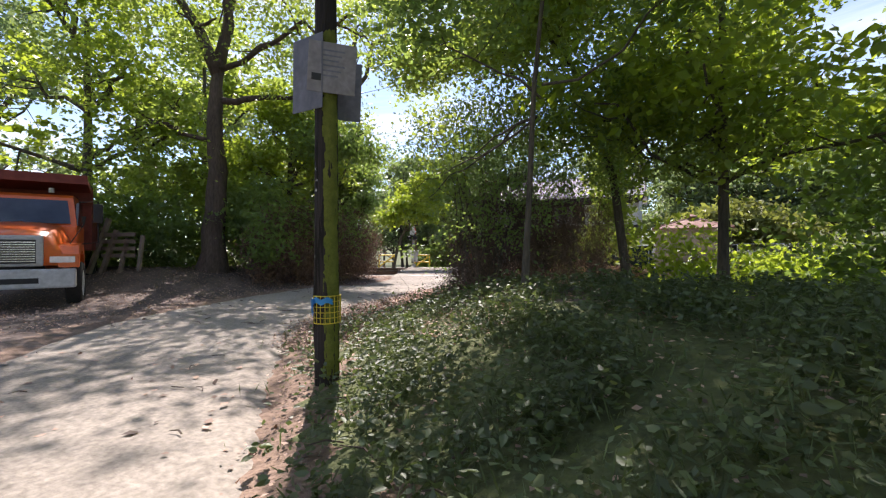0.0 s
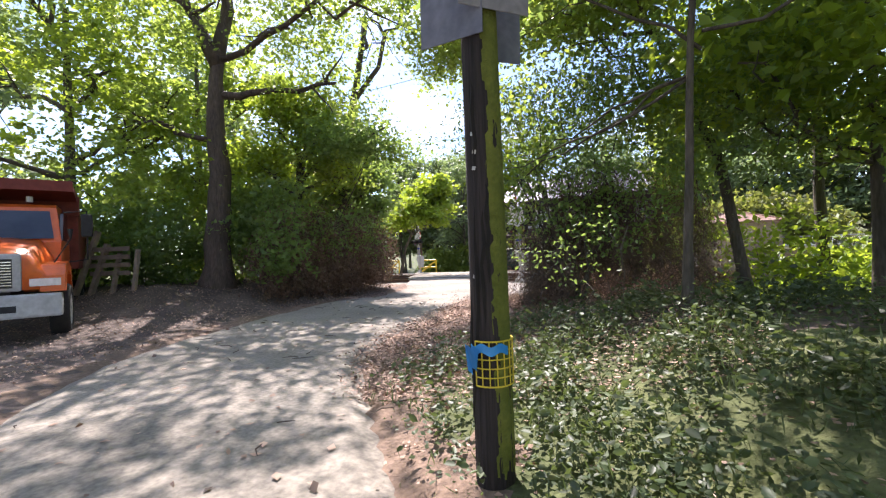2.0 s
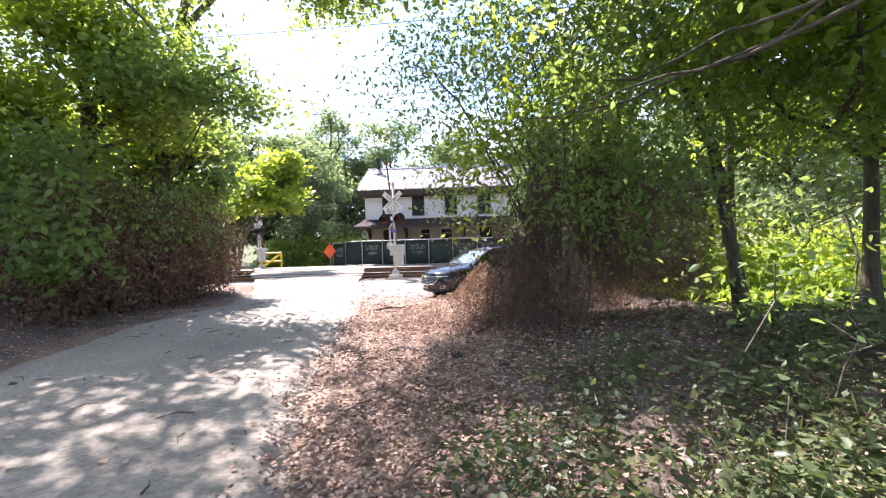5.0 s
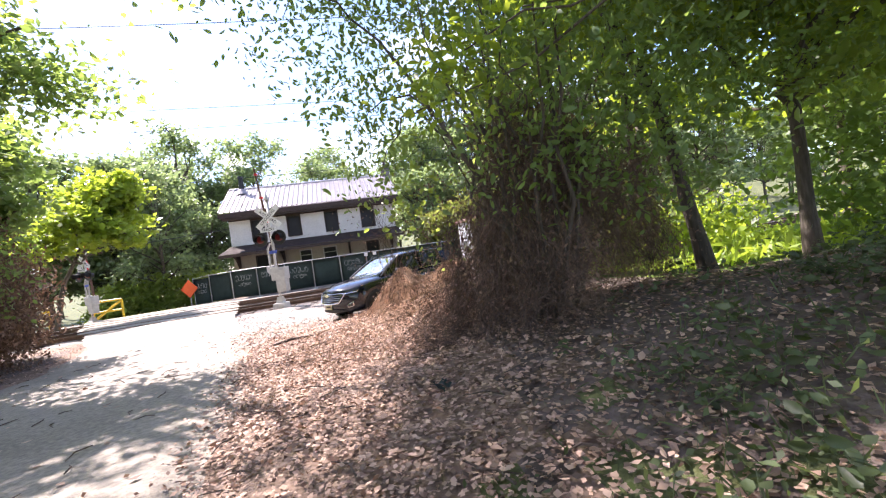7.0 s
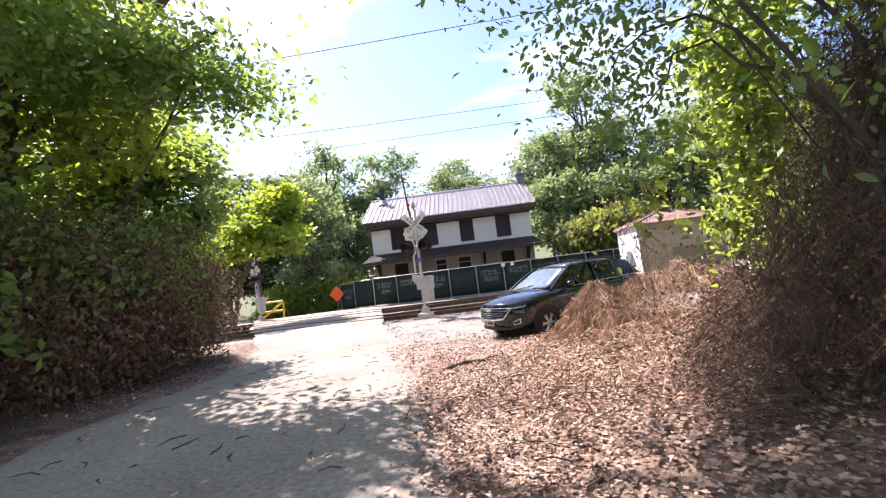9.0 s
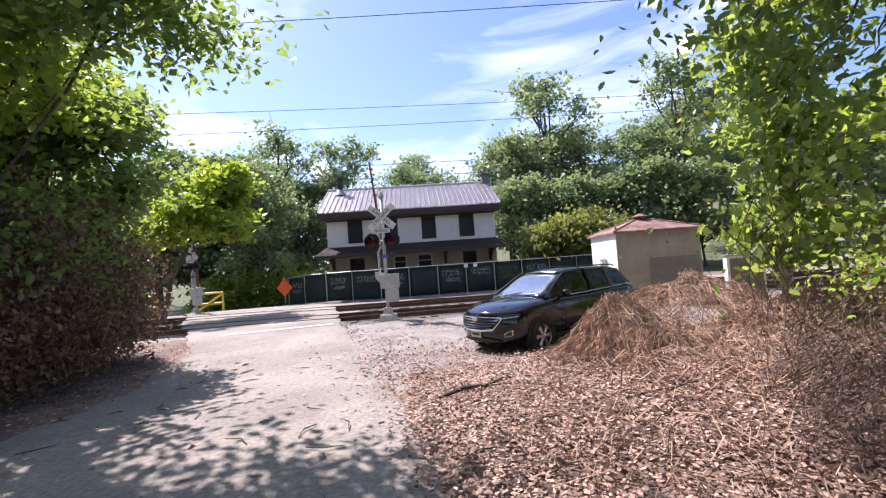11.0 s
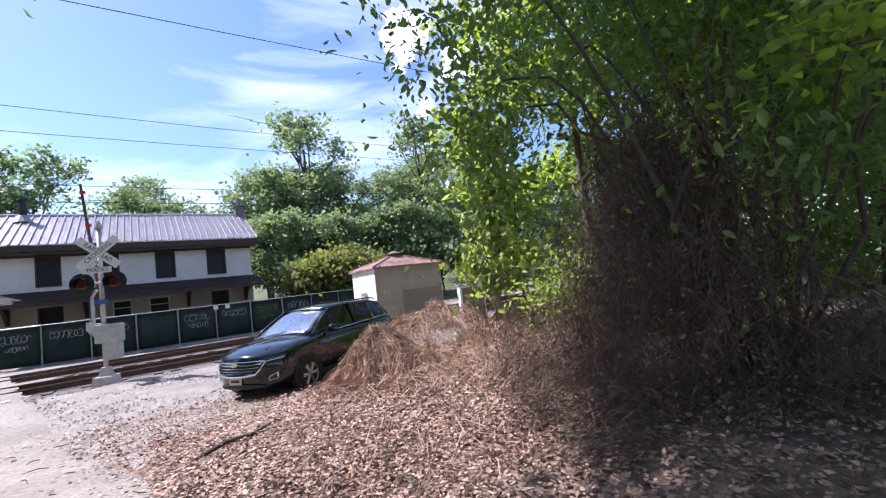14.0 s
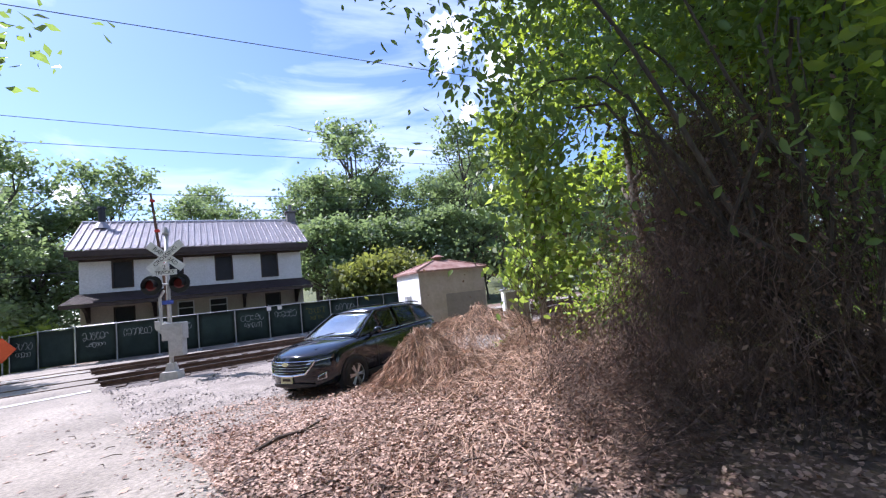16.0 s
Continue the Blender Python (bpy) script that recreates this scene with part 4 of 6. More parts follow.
HUT_ROOF = material("rusty_roof_steel", (0.17, 0.07, 0.05), (0.36, 0.24, 0.20), 2.2, 0.75, 0.1, fine=10, grain=0.09)
POLE_WOOD = material("mossy_pole_wood", (0.013, 0.011, 0.011), (0.042, 0.033, 0.029), 9, 0.95, bump=0.7, bump_scale=40, fine=70, grain=0.3, stretch=0.05)
MOSS = material("green_moss_film", (0.09, 0.11, 0.015), (0.17, 0.18, 0.03), 8, 0.95, bump=0.5, fine=40, grain=0.09)
CRACK = material("pole_crack", (0.012, 0.010, 0.009), (0.02, 0.017, 0.014), 9, 0.95)
SIGN_BACK = material("weathered_sign_metal", (0.11, 0.115, 0.14), (0.20, 0.20, 0.235), 4, 0.6, 0.3, fine=18, grain=0.09)
SIGN_PAPER = material("faded_notice", (0.19, 0.175, 0.18), (0.28, 0.26, 0.265), 6, 0.8, fine=26, grain=0.09)
TAPE = material("blue_tape", (0.02, 0.20, 0.48), (0.04, 0.28, 0.60), 8, 0.4)
CABLE = material("black_cable", (0.03, 0.03, 0.035), (0.05, 0.05, 0.055), 4, 0.6)
PALLET_WOOD = material("weathered_planks", (0.20, 0.15, 0.11), (0.32, 0.25, 0.19), 4, 0.9, fine=20, grain=0.09)


def text_part(name, body, size, m, mat, parent, extrude=0.002):
    """Raised letters as a mesh part."""
    c = bpy.data.curves.new(name, "FONT")
    c.body, c.size, c.extrude, c.align_x, c.align_y = body, size, extrude, "CENTER", "CENTER"
    c.resolution_u = 2
    tmp = new("tmp_text", c)
    me = bpy.data.meshes.new_from_object(tmp)
    bpy.data.objects.remove(tmp)
    ob = mesh_object(name, me, mat, parent)
    ob.matrix_local = m
    return ob


# ---- the house ----
def build_house():
    x0, x1, y0, y1 = -12.3, -1.0, 35.65, 42.6
    base, top = -0.3, 5.08
    h = thing("house", pose(0, 0, 0), "two-storey white stucco house with metal roof and boarded windows", "house")
    upper = [(-10.93, -9.95), (-8.58, -7.6), (-6.0, -5.03), (-3.45, -2.42)]
    lower = [(-10.9, -9.95), (-8.0, -7.15), (-6.4, -5.42), (-3.32, -2.4)]
    # front wall in storeys, with openings
    for nm, z0, z1, holes, hz0, hz1, mat in (("upper_wall", 3.05, top, upper, 3.5, 5.0, STUCCO), ("lower_wall", base, 3.045, lower, 0.2, 2.48, STUCCO_TAN)):
        b = bmesh.new()
        xs = [x0] + [v for p in holes for v in p] + [x1]
        zs = [z0, hz0, hz1, z1]
        grid = [[b.verts.new((x, y0 + 0.3, z)) for x in xs] for z in zs]
        cells = []
        for k in range(3):
            for i in range(len(xs) - 1):
                if not (k == 1 and i % 2):
                    cells.append(b.faces.new((grid[k][i], grid[k + 1][i], grid[k + 1][i + 1], grid[k][i + 1])))
        ext = bmesh.ops.extrude_face_region(b, geom=cells)
        bmesh.ops.translate(b, verts=[v for v in ext["geom"] if isinstance(v, bmesh.types.BMVert)], vec=(0, -0.3, 0))
        bmesh.ops.recalc_face_normals(b, faces=b.faces)
        part(nm, b, mat, h)
        for p in holes:
            w = part("window", block(p[0] + 0.002, y0 + 0.14, hz0 + 0.002, p[1] - 0.002, y0 + 0.17, hz1 - 0.002), BOARD, h, "black boarded window opening")
            f = bmesh.new()
            mat2 = WHITE if nm == "lower_wall" and p in lower[1:3] else TRIM
            t = 0.07
            block(p[0], y0 - 0.025, hz0, p[0] + t, y0 + 0.12, hz1, bm=f)
            block(p[1] - t, y0 - 0.025, hz0, p[1], y0 + 0.12, hz1, bm=f)
            block(p[0] + t, y0 - 0.025, hz1 - t, p[1] - t, y0 + 0.12, hz1, bm=f)
            block(p[0] + t, y0 - 0.035, hz0, p[1] - t, y0 + 0.12, hz0 + 0.06, bm=f)
            part("frame", f, mat2, w)
            if mat2 is WHITE:
                part("mullion", block(p[0] + t, y0 + 0.06, 2.05, p[1] - t, y0 + 0.1, 2.1), WHITE, w)
    for nm, a in (("side_wall", x0), ("side_wall", x1 - 0.3)):
        part(nm, block(a, y0 + 0.3, base, a + 0.3, y1 - 0.3, top), STUCCO, h)
    part("rear_wall", block(x0, y1 - 0.3, base, x1, y1, top), STUCCO, h)
    # gables
    for a in (x0, x1 - 0.3):
        part("gable", prism([(y0, top), (y1, top), ((y0 + y1) / 2, 7.6)], 0, 0.3), STUCCO, h).matrix_local = Matrix(((0, 1, 0, a), (1, 0, 0, 0), (0, 0, 1, 0), (0, 0, 0, 1)))
    # roof
    ry, rz, ey, ez = (y0 + y1) / 2, 7.78, 35.0, 5.58
    rx0, rx1 = -12.75, -0.6
    for s in (1, -1):
        ye = ey if s == 1 else 2 * ry - ey
        b = bmesh.new()
        v = [b.verts.new(p) for p in ((rx0, ye, ez), (rx1, ye, ez), (rx1, ry, rz), (rx0, ry, rz))]
        f = b.faces.new(v)
        bmesh.ops.solidify(b, geom=[f], thickness=0.05)
        roof = part("roof", b, SEAM, h, "pale standing-seam metal roof")
        if s == 1:
            n = 36
            sx = Vector((0, ry - ye, rz - ez))
            up = Vector((0, -(rz - ez), ry - ye)).normalized()
            for i in range(n + 1):
                x = rx0 + 0.03 + (rx1 - rx0 - 0.06) * i / n
                bb = bmesh.new()
                a0, a1 = Vector((x, ye, ez)), Vector((x, ye, ez)) + sx
                for dx in (0,):
                    vs = []
                    for q in (a0, a1):
                        for o in ((-0.02, 0.0), (0.02, 0.0), (0.02, 0.06), (-0.02, 0.06)):
                            vs.append(bb.verts.new(q + Vector((o[0], 0, 0)) + up * o[1]))
                    for q in ((0, 1, 5, 4), (1, 2, 6, 5), (2, 3, 7, 6), (3, 0, 4, 7), (3, 2, 1, 0), (4, 5, 6, 7)):
                        bb.faces.new([vs[k] for k in q])
                part("seam", bb, SEAM_RIB, roof)
    part("ridge_cap", rod([(rx0, ry, rz + 0.03), (rx1, ry, rz + 0.03)], 0.09, 8), SEAM, h)
    part("fascia", block(rx0, ey - 0.02, 5.22, rx1, ey + 0.05, 5.52), TRIM, h)
    part("soffit", block(x0 - 0.3, ey + 0.05, 5.085, x1 + 0.3, y0 - 0.002, 5.25), TRIM, h)
    part("frieze", block(x0, y0 - 0.05, 5.0, x1, y0 - 0.002, 5.08), TRIM, h)
    # porch roof on brackets
    b = bmesh.new()
    v = [b.verts.new(p) for p in ((-12.75, 33.8, 2.72), (-0.75, 33.8, 2.72), (-0.95, y0 - 0.003, 3.3), (-12.4, y0 - 0.003, 3.3))]
    bmesh.ops.solidify(b, geom=[b.faces.new(v)], thickness=0.06)
    part("porch_roof", b, PORCH, h, "low brown shingled porch roof")
    part("porch_fascia", block(-12.75, 33.76, 2.52, -0.75, 33.83, 2.7), TRIM, h)
    part("porch_ceiling", block(-12.6, 33.84, 2.6, -0.9, y0 - 0.003, 2.64), TRIM, h)
    for x in (-12.0, -9.1, -4.6, -1.55):
        part("bracket", prism([(33.95, 2.58), (35.64, 2.58), (35.64, 1.75), (35.45, 1.75), (34.9, 2.3)], 0, 0.14), TRIM, h).matrix_local = Matrix(((0, 1, 0, x), (1, 0, 0, 0), (0, 0, 1, 0), (0, 0, 0, 1)))
    c = part("chimney", block(-1.1, 38.8, 7.2, -0.5, 39.4, 8.35, 0.02), BRICK_GREY, h, "grey masonry chimney")
    part("chimney_cap", block(-1.2, 38.7, 8.35, -0.4, 39.5, 8.45, 0.02), BRICK_GREY, c)
    part("chimney_pot", rod([(-0.8, 39.1, 8.45), (-0.8, 39.1, 8.95)], 0.13, 10), BRICK_GREY, c)
    c = part("stove_pipe", rod([(-11.7, 38.4, 7.1), (-11.7, 38.4, 8.5)], [0.2, 0.17], 12), BLACK, h, "black metal stove pipe")
    part("pipe_flashing", rod([(-11.7, 38.35, 7.2), (-11.7, 38.4, 7.65)], [0.5, 0.22], 12), SEAM_RIB, c)
    part("pipe_cap", rod([(-11.7, 38.4, 8.5), (-11.7, 38.4, 8.62)], [0.24, 0.2], 12), BLACK, c)


build_house()


# ---- fence ----
def squiggle(rng, w, hgt):
    """A hand-sprayed tag: a run of loose loops and strokes of changing size."""
    pts, count = [], int(rng.integers(4, 8))
    for k in range(count):
        cx = ((k + 0.5) / count - 0.5) * w
        rx, rz = w / count * rng.uniform(0.35, 0.62), hgt * rng.uniform(0.3, 0.6)
        a0, sweep, turn = rng.uniform(0, math.tau), rng.uniform(3.2, 6.0), rng.choice([-1, 1])
        for q in range(8):
            a = a0 + turn * sweep * q / 7
            pts.append((cx + math.cos(a) * rx, 0, math.sin(a) * rz + rng.normal() * 0.012))
    return pts


def build_fence():
    rng = np.random.default_rng(4)
    corner = [(-14.9, 35.4), (-13.6, 34.3), (-12.0, 33.1), (-10.35, 32.4)]
    line = corner + [(-10.35 + 1.68 * i, 32.4 - 0.5 * min(i, 2) / 2 + 0.02 * i) for i in range(1, 10)]
    f = thing("screened_fence", pose(0, 0, 0), "temporary fence with dark green screen cloth and graffiti", "fence")
    for i, (x, y) in enumerate(line):
        z = gz(x, y)
        p = part("post", rod([(x, y, z - 0.1), (x, y, z + 1.86)], 0.028, 8), GALV, f)
        part("foot", block(x - 0.12, y - 0.3, z - 0.03, x + 0.12, y + 0.3, z + 0.04, 0.01), GALV, p)
        if i + 1 < len(line):
            x2, y2 = line[i + 1]
            za, zb = gz(x, y), gz(x2, y2)
            part("top_rail", rod([(x, y, za + 1.8), (x2, y2, zb + 1.8)], 0.02, 6), GALV, f)
            b = bmesh.new()
            k, rows = 8, 6
            grid = []
            for r in range(rows + 1):
                g = r / rows
                grid.append([b.verts.new((x + (x2 - x) * (0.02 + 0.96 * q / k), y + (y2 - y) * q / k - 0.05 + 0.02 * rng.normal() * (0 < g < 1), za + 0.12 + 1.66 * g - (0.02 * math.sin(q / k * math.pi) if r == rows else 0))) for q in range(k + 1)])
            fs = []
            for r in range(rows):
                for q in range(k):
                    fs.append(b.faces.new((grid[r][q], grid[r][q + 1], grid[r + 1][q + 1], grid[r + 1][q])))
            bmesh.ops.solidify(b, geom=fs, thickness=0.008)
            cloth = part("screen", b, SCREEN, f, smooth=True)
            if i in (0, 2, 3, 4, 6, 7, 8, 9):
                ang = math.atan2(y2 - y, x2 - x)
                mat = SPRAY_YELLOW if i == 8 else SPRAY
                for row, (zz, ww, hh) in enumerate(((1.3, 1.15, 0.34), (0.9, 0.85, 0.22))):
                    if row and i % 2:
                        continue
                    g = part("graffiti", rod(squiggle(rng, ww, hh), 0.013, 4), mat, cloth)
                    g.matrix_local = pose((x + x2) / 2, (y + y2) / 2 - 0.09, za + zz, 0, 0, math.degrees(ang))
    # notices
    for x in (-3.75, -3.2):
        part("notice", block(x, 31.79, 1.4, x + 0.22, 31.8, 1.6), WHITE, f)
    # plain chain link beyond the screens
    g = thing("chain_link_fence", pose(0, 0, 0), "plain chain-link fence beside the tracks", "fence")
    xs = [4.9 + 2.4 * i for i in range(3)]
    for x in xs:
        part("post", rod([(x, 32.3, gz(x, 32.3) - 0.1), (x, 32.3, gz(x, 32.3) + 1.9)], 0.03, 8), GALV, g)
    part("top_rail", rod([(xs[0], 32.3, 1.68), (xs[-1], 32.3, 1.68)], 0.02, 6), GALV, g)
    b = bmesh.new()
    for i in range(54):
        x = xs[0] + i * 0.09
        for s in (1, -1):
            xe = x + s * 1.6
            if xs[0] <= xe <= xs[-1]:
                rod([(x, 32.3, 0.0), (xe, 32.3, 1.65)], 0.004, 3, b, False)
    tagged(part("wire_mesh", b, GALV, g), kind="stuff")


build_fence()


# ---- railway ----
def build_tracks():
    z0 = -0.31
    me = bmesh.new()
    for y0, y1 in ((22.1, 25.4), (26.3, 29.6)):
        for a, c in ((-60, -16.6), (-9.3, 60)):
            n = 60
            rows = []
            for i in range(n + 1):
                x = a + (c - a) * i / n
                rows.append([me.verts.new((x, y0 - 0.35, z0 - 0.05)), me.verts.new((x, y0, z0 + 0.07 + 0.02 * noise.noise((x, 0, 0)))), me.verts.new((x, y1, z0 + 0.07)), me.verts.new((x, y1 + 0.35, z0 - 0.05))])
            for p, q in zip(rows, rows[1:]):
                for k in range(3):
                    me.faces.new((p[k], q[k], q[k + 1], p[k + 1]))
    bed = part("ballast_bed", me, BALLAST)
    tagged(bed, "grey stone ballast under the rails", "ballast", kind="structure")
    rng = np.random.default_rng(6)
    for ya, yb in ((23.0, 24.5), (27.2, 28.7)):
        t = thing("railway_track", pose(0, 0, z0), "rusty railway track on dark timber sleepers", "railway track", "two tracks")
        for y in (ya, yb):
            b = bmesh.new()
            prof = [(-0.07, 0.1), (0.07, 0.1), (0.07, 0.125), (0.014, 0.14), (0.014, 0.215), (0.036, 0.225), (0.036, 0.26), (-0.036, 0.26), (-0.036, 0.225), (-0.014, 0.215), (-0.014, 0.14), (-0.07, 0.125)]
            f = [b.verts.new((-60, y + p, q)) for p, q in prof]
            g = [b.verts.new((60, y + p, q)) for p, q in prof]
            for i in range(len(f)):
                j = (i + 1) % len(f)
                b.faces.new((f[i], f[j], g[j], g[i]))
            rail = part("rail", b, RUST, t)
            part("rail_head", block(-60, y - 0.03, 0.2615, 60, y + 0.03, 0.264), SHINE, rail)
        tie = None
        for i in range(58):
            x = -8.9 + i * 0.55
            if tie is None:
                tie = part("sleeper", block(-0.11, ya - 0.55, 0.0, 0.11, yb + 0.55, 0.105, 0.012), TIMBER, t)
                tie.location = (x, 0, 0)
            else:
                o = new("sleeper", tie.data)
                o.parent = t
                o.location = (x + rng.normal() * 0.02, rng.normal() * 0.03, 0)
                o.rotation_euler = (0, 0, rng.normal() * 0.01)
        for i in range(20):
            o = new("sleeper", tie.data)
            o.parent = t
            o.location = (-17.0 - i * 0.55, 0, 0)


build_tracks()


# ---- crossing signals ----
def build_signal(at, turn):
    t = thing("crossing_signal", pose(*at, 0, 0, turn), "silver railroad crossing signal with crossbuck and dark red lamps", "crossing signal", "crossing signals")
    part("foundation", rod([(0, 0, -0.15), (0, 0, 0.12), (0, 0, 0.13), (0, 0, 0.36)], [0.36, 0.32, 0.2, 0.13], 4), CONCRETE, t)
    part("mast", rod([(0, 0, 0.3), (0, 0, 4.2)], 0.055, 12), SILVER, t, smooth=True)
    part("mast_cap", rod([(0, 0, 4.2), (0, 0, 4.25), (0, 0, 4.42)], [0.09, 0.1, 0.04], 12), SILVER, t)
    for s, words in ((1, "CROSSING"), (-1, "RAILROAD")):
        bl = part("crossbuck_blade", block(-0.61, -0.012, -0.115, 0.61, 0.0, 0.115, 0.003), WHITE, t, "white crossbuck blade with black letters")
        bl.matrix_local = pose(0, -0.07 - 0.012 * (s + 1), 3.52, 0, -s * 40, 0)
        text_part("letters", words, 0.17, pose(0, -0.015, 0, 90, 0, 0), LETTER, bl)
    pl = part("track_count_plate", block(-0.12, -0.012, -0.12, 0.12, 0.0, 0.12, 0.003), WHITE, t)
    pl.matrix_local = pose(0, -0.19, 3.18)
    text_part("letters", "2", 0.2, pose(0, -0.015, 0, 90, 0, 0), LETTER, pl)
    pl = part("track_count_plate", block(-0.34, -0.012, -0.08, 0.34, 0.0, 0.08, 0.003), WHITE, t)
    pl.matrix_local = pose(0, -0.19, 3.02)
    text_part("letters", "TRACKS", 0.14, pose(0, -0.015, 0, 90, 0, 0), LETTER, pl)
    part("cross_arm", rod([(-0.42, -0.06, 2.68), (0.42, -0.06, 2.68)], 0.03, 8), SILVER, t)
    for s in (-1, 1):
        l = part("lamp", disc((0.38 * s, -0.16, 2.68), (0, 1, 0), 0.29, 0.02, 32), BLACK, t, "black round lamp backing with red lens")
        part("lens", rod([(0.38 * s, -0.172, 2.68), (0.38 * s, -0.2, 2.68)], [0.16, 0.12], 24), RED_LENS, l)
        b = bmesh.new()
        pts = [(0.38 * s + 0.17 * math.cos(a), -0.17, 2.68 + 0.17 * math.sin(a)) for a in (math.pi * (k / 12 * 1.3 - 0.15) for k in range(13))]
        u = [b.verts.new(p) for p in pts]
        w = [b.verts.new((p[0], -0.42, 2.68 + (p[2] - 2.68) * 1.02)) for p in pts]
        for k in range(12):
            b.faces.new((u[k], u[k + 1], w[k + 1], w[k]))
        bmesh.ops.solidify(b, geom=b.faces[:], thickness=0.006)
        part("hood", b, BLACK, l)
        part("housing", rod([(0.38 * s, -0.15, 2.68), (0.38 * s, 0.08, 2.68)], [0.17, 0.12], 16), BLACK, l)
    part("blue_plate", block(-0.16, -0.08, 2.08, 0.16, -0.07, 2.2), BLUE_SIGN, t)
    part("side_conduit", rod([(-0.22, 0.0, 1.3), (-0.24, 0.0, 2.3), (-0.12, 0, 2.5)], 0.045, 8), SILVER, t)
    m = part("gate_motor", block(-0.16, -0.2, 1.02, 0.42, 0.2, 1.52, 0.03), SILVER, t, "silver gate motor box")
    part("motor_door", block(0.02, -0.215, 0.72, 0.40, -0.19, 1.46, 0.01), SILVER, m)
    part("motor_lower", block(0.0, -0.17, 0.55, 0.38, 0.17, 1.015, 0.02), SILVER, m)
    part("counterweight", prism([(-0.46, 1.62), (-0.1, 1.55), (0.1, 1.15), (0.0, 0.98), (-0.2, 1.1), (-0.46, 1.4)], 0.1, 0.2), SILVER, t)
    arm = part("gate_arm", rod([(-0.12, 0.3, 1.5), (-0.20, 0.3, 2.6), (-0.52, 0.33, 5.6)], [0.07, 0.05, 0.035], 6), RUST, t, "raised weathered gate arm with red lamps")
    for f in (0.25, 0.6, 0.93):
        part("arm_lamp", block(-0.24 - 0.30 * f, 0.24, 2.6 + 2.9 * f, -0.12 - 0.30 * f, 0.34, 2.68 + 2.9 * f, 0.01), RED, arm)
    for k in range(3):
        f = 0.15 + 0.06 * k
        part("stripe", rod([(-0.2 - 0.32 * f, 0.3, 2.6 + 3 * f), (-0.2 - 0.32 * (f + 0.05), 0.3, 2.6 + 3 * (f + 0.05))], 0.056, 6), (RED, WHITE, RED)[k], arm)
    return t


sig = build_signal((-7.63, 22.1, -0.10), -20)
copy_thing(sig, pose(-19.1, 32.0, gz(-19.1, 32.0), 0, 0, -30))


# ---- hut and cabinet ----
def build_hut():
    t = thing("signal_hut", pose(0.2, 21.0, -0.2, 0, 0, -3), "beige painted steel signal hut with rusty hipped roof", "hut")
    w, d, h = 2.85, 2.3, 2.5
    part("body", block(0, 0, 0.1, w, d, h, 0.02), HUT_STEEL, t)
    # the sunlit west side, its brightness put into a whitened sheet
    part("sunlit_panel", block(-0.006, 0.02, 0.12, 0.0, d - 0.02, h - 0.02), WHITE_AND_SUNLIT_STEEL, t, "side panel whitened to show it sunlit")
    part("repaint_patch", block(w * 0.37, -0.005, 0.14, w * 0.98, 0.0, h * 0.62), HUT_PATCH, t, "grey-brown repainted patch")
    part("plinth", block(-0.1, -0.1, -0.1, w + 0.1, d + 0.1, 0.1, 0.02), CONCRETE, t)
    b = bmesh.new()
    o = 0.1
    lo = [b.verts.new(p) for p in ((-o, -o, h), (w + o, -o, h), (w + o, d + o, h), (-o, d + o, h))]
    hi = [b.verts.new(p) for p in ((w * 0.4, d * 0.42, h + 0.42), (w * 0.6, d * 0.42, h + 0.42), (w * 0.6, d * 0.58, h + 0.42), (w * 0.4, d * 0.58, h + 0.42))]
    b.faces.new(lo[::-1])
    b.faces.new(hi)
    for i in range(4):
        b.faces.new((lo[i], lo[(i + 1) % 4], hi[(i + 1) % 4], hi[i]))
    roof = part("roof", b, HUT_ROOF, t, "low hipped rusty steel roof")
    part("roof_edge", block(-o - 0.01, -o - 0.01, h - 0.07, w + o + 0.01, d + o + 0.01, h - 0.002, 0.005), HUT_ROOF, roof)
    v = part("vent", rod([(w / 2, d / 2, h + 0.4), (w / 2, d / 2, h + 0.55)], 0.16, 10), HUT_ROOF, roof)
    part("vent_cap", rod([(w / 2, d / 2, h + 0.55), (w / 2, d / 2, h + 0.66)], [0.3, 0.05], 10), HUT_ROOF, v)
    for x, y in ((-o, -o), (w + o, -o), (-o, d + o)):
        part("hip_seam", rod([(x, y, h + 0.01), (w * (0.4 if x < 0 else 0.6), d * (0.42 if y < 0 else 0.58), h + 0.43)], 0.03, 6), HUT_ROOF, roof)
    mtr = part("meter_box", block(-0.16, 0.9, 1.1, -0.008, 1.2, 1.6, 0.015), GALV, t, "grey electric meter box")
    part("conduit", rod([(-0.09, 1.05, 0.05), (-0.09, 1.05, 1.1)], 0.03, 8), GALV, mtr)
    part("dial", disc((-0.17, 1.05, 1.42), (1, 0, 0), 0.07, 0.05, 16), LAMP_GLASS, mtr)
    c = thing("signal_cabinet", pose(3.05, 19.1, -0.17, 0, 0, -30), "small grey steel equipment cabinet", "cabinet")
    part("body", block(-0.45, -0.35, 0.05, 0.45, 0.35, 1.42, 0.01), WHITE_AND_SUNLIT_STEEL, c)
    part("lid", block(-0.49, -0.39, 1.42, 0.49, 0.39, 1.47, 0.005), GALV, c)
    part("door", block(-0.38, -0.362, 0.15, 0.40, -0.352, 1.35), HUT_PATCH, c)
    for x in (-0.35, 0.35):
        part("lifting_eye", rod([(x, 0, 1.46), (x, 0, 1.54)], 0.03, 8), GALV, c)


build_hut()


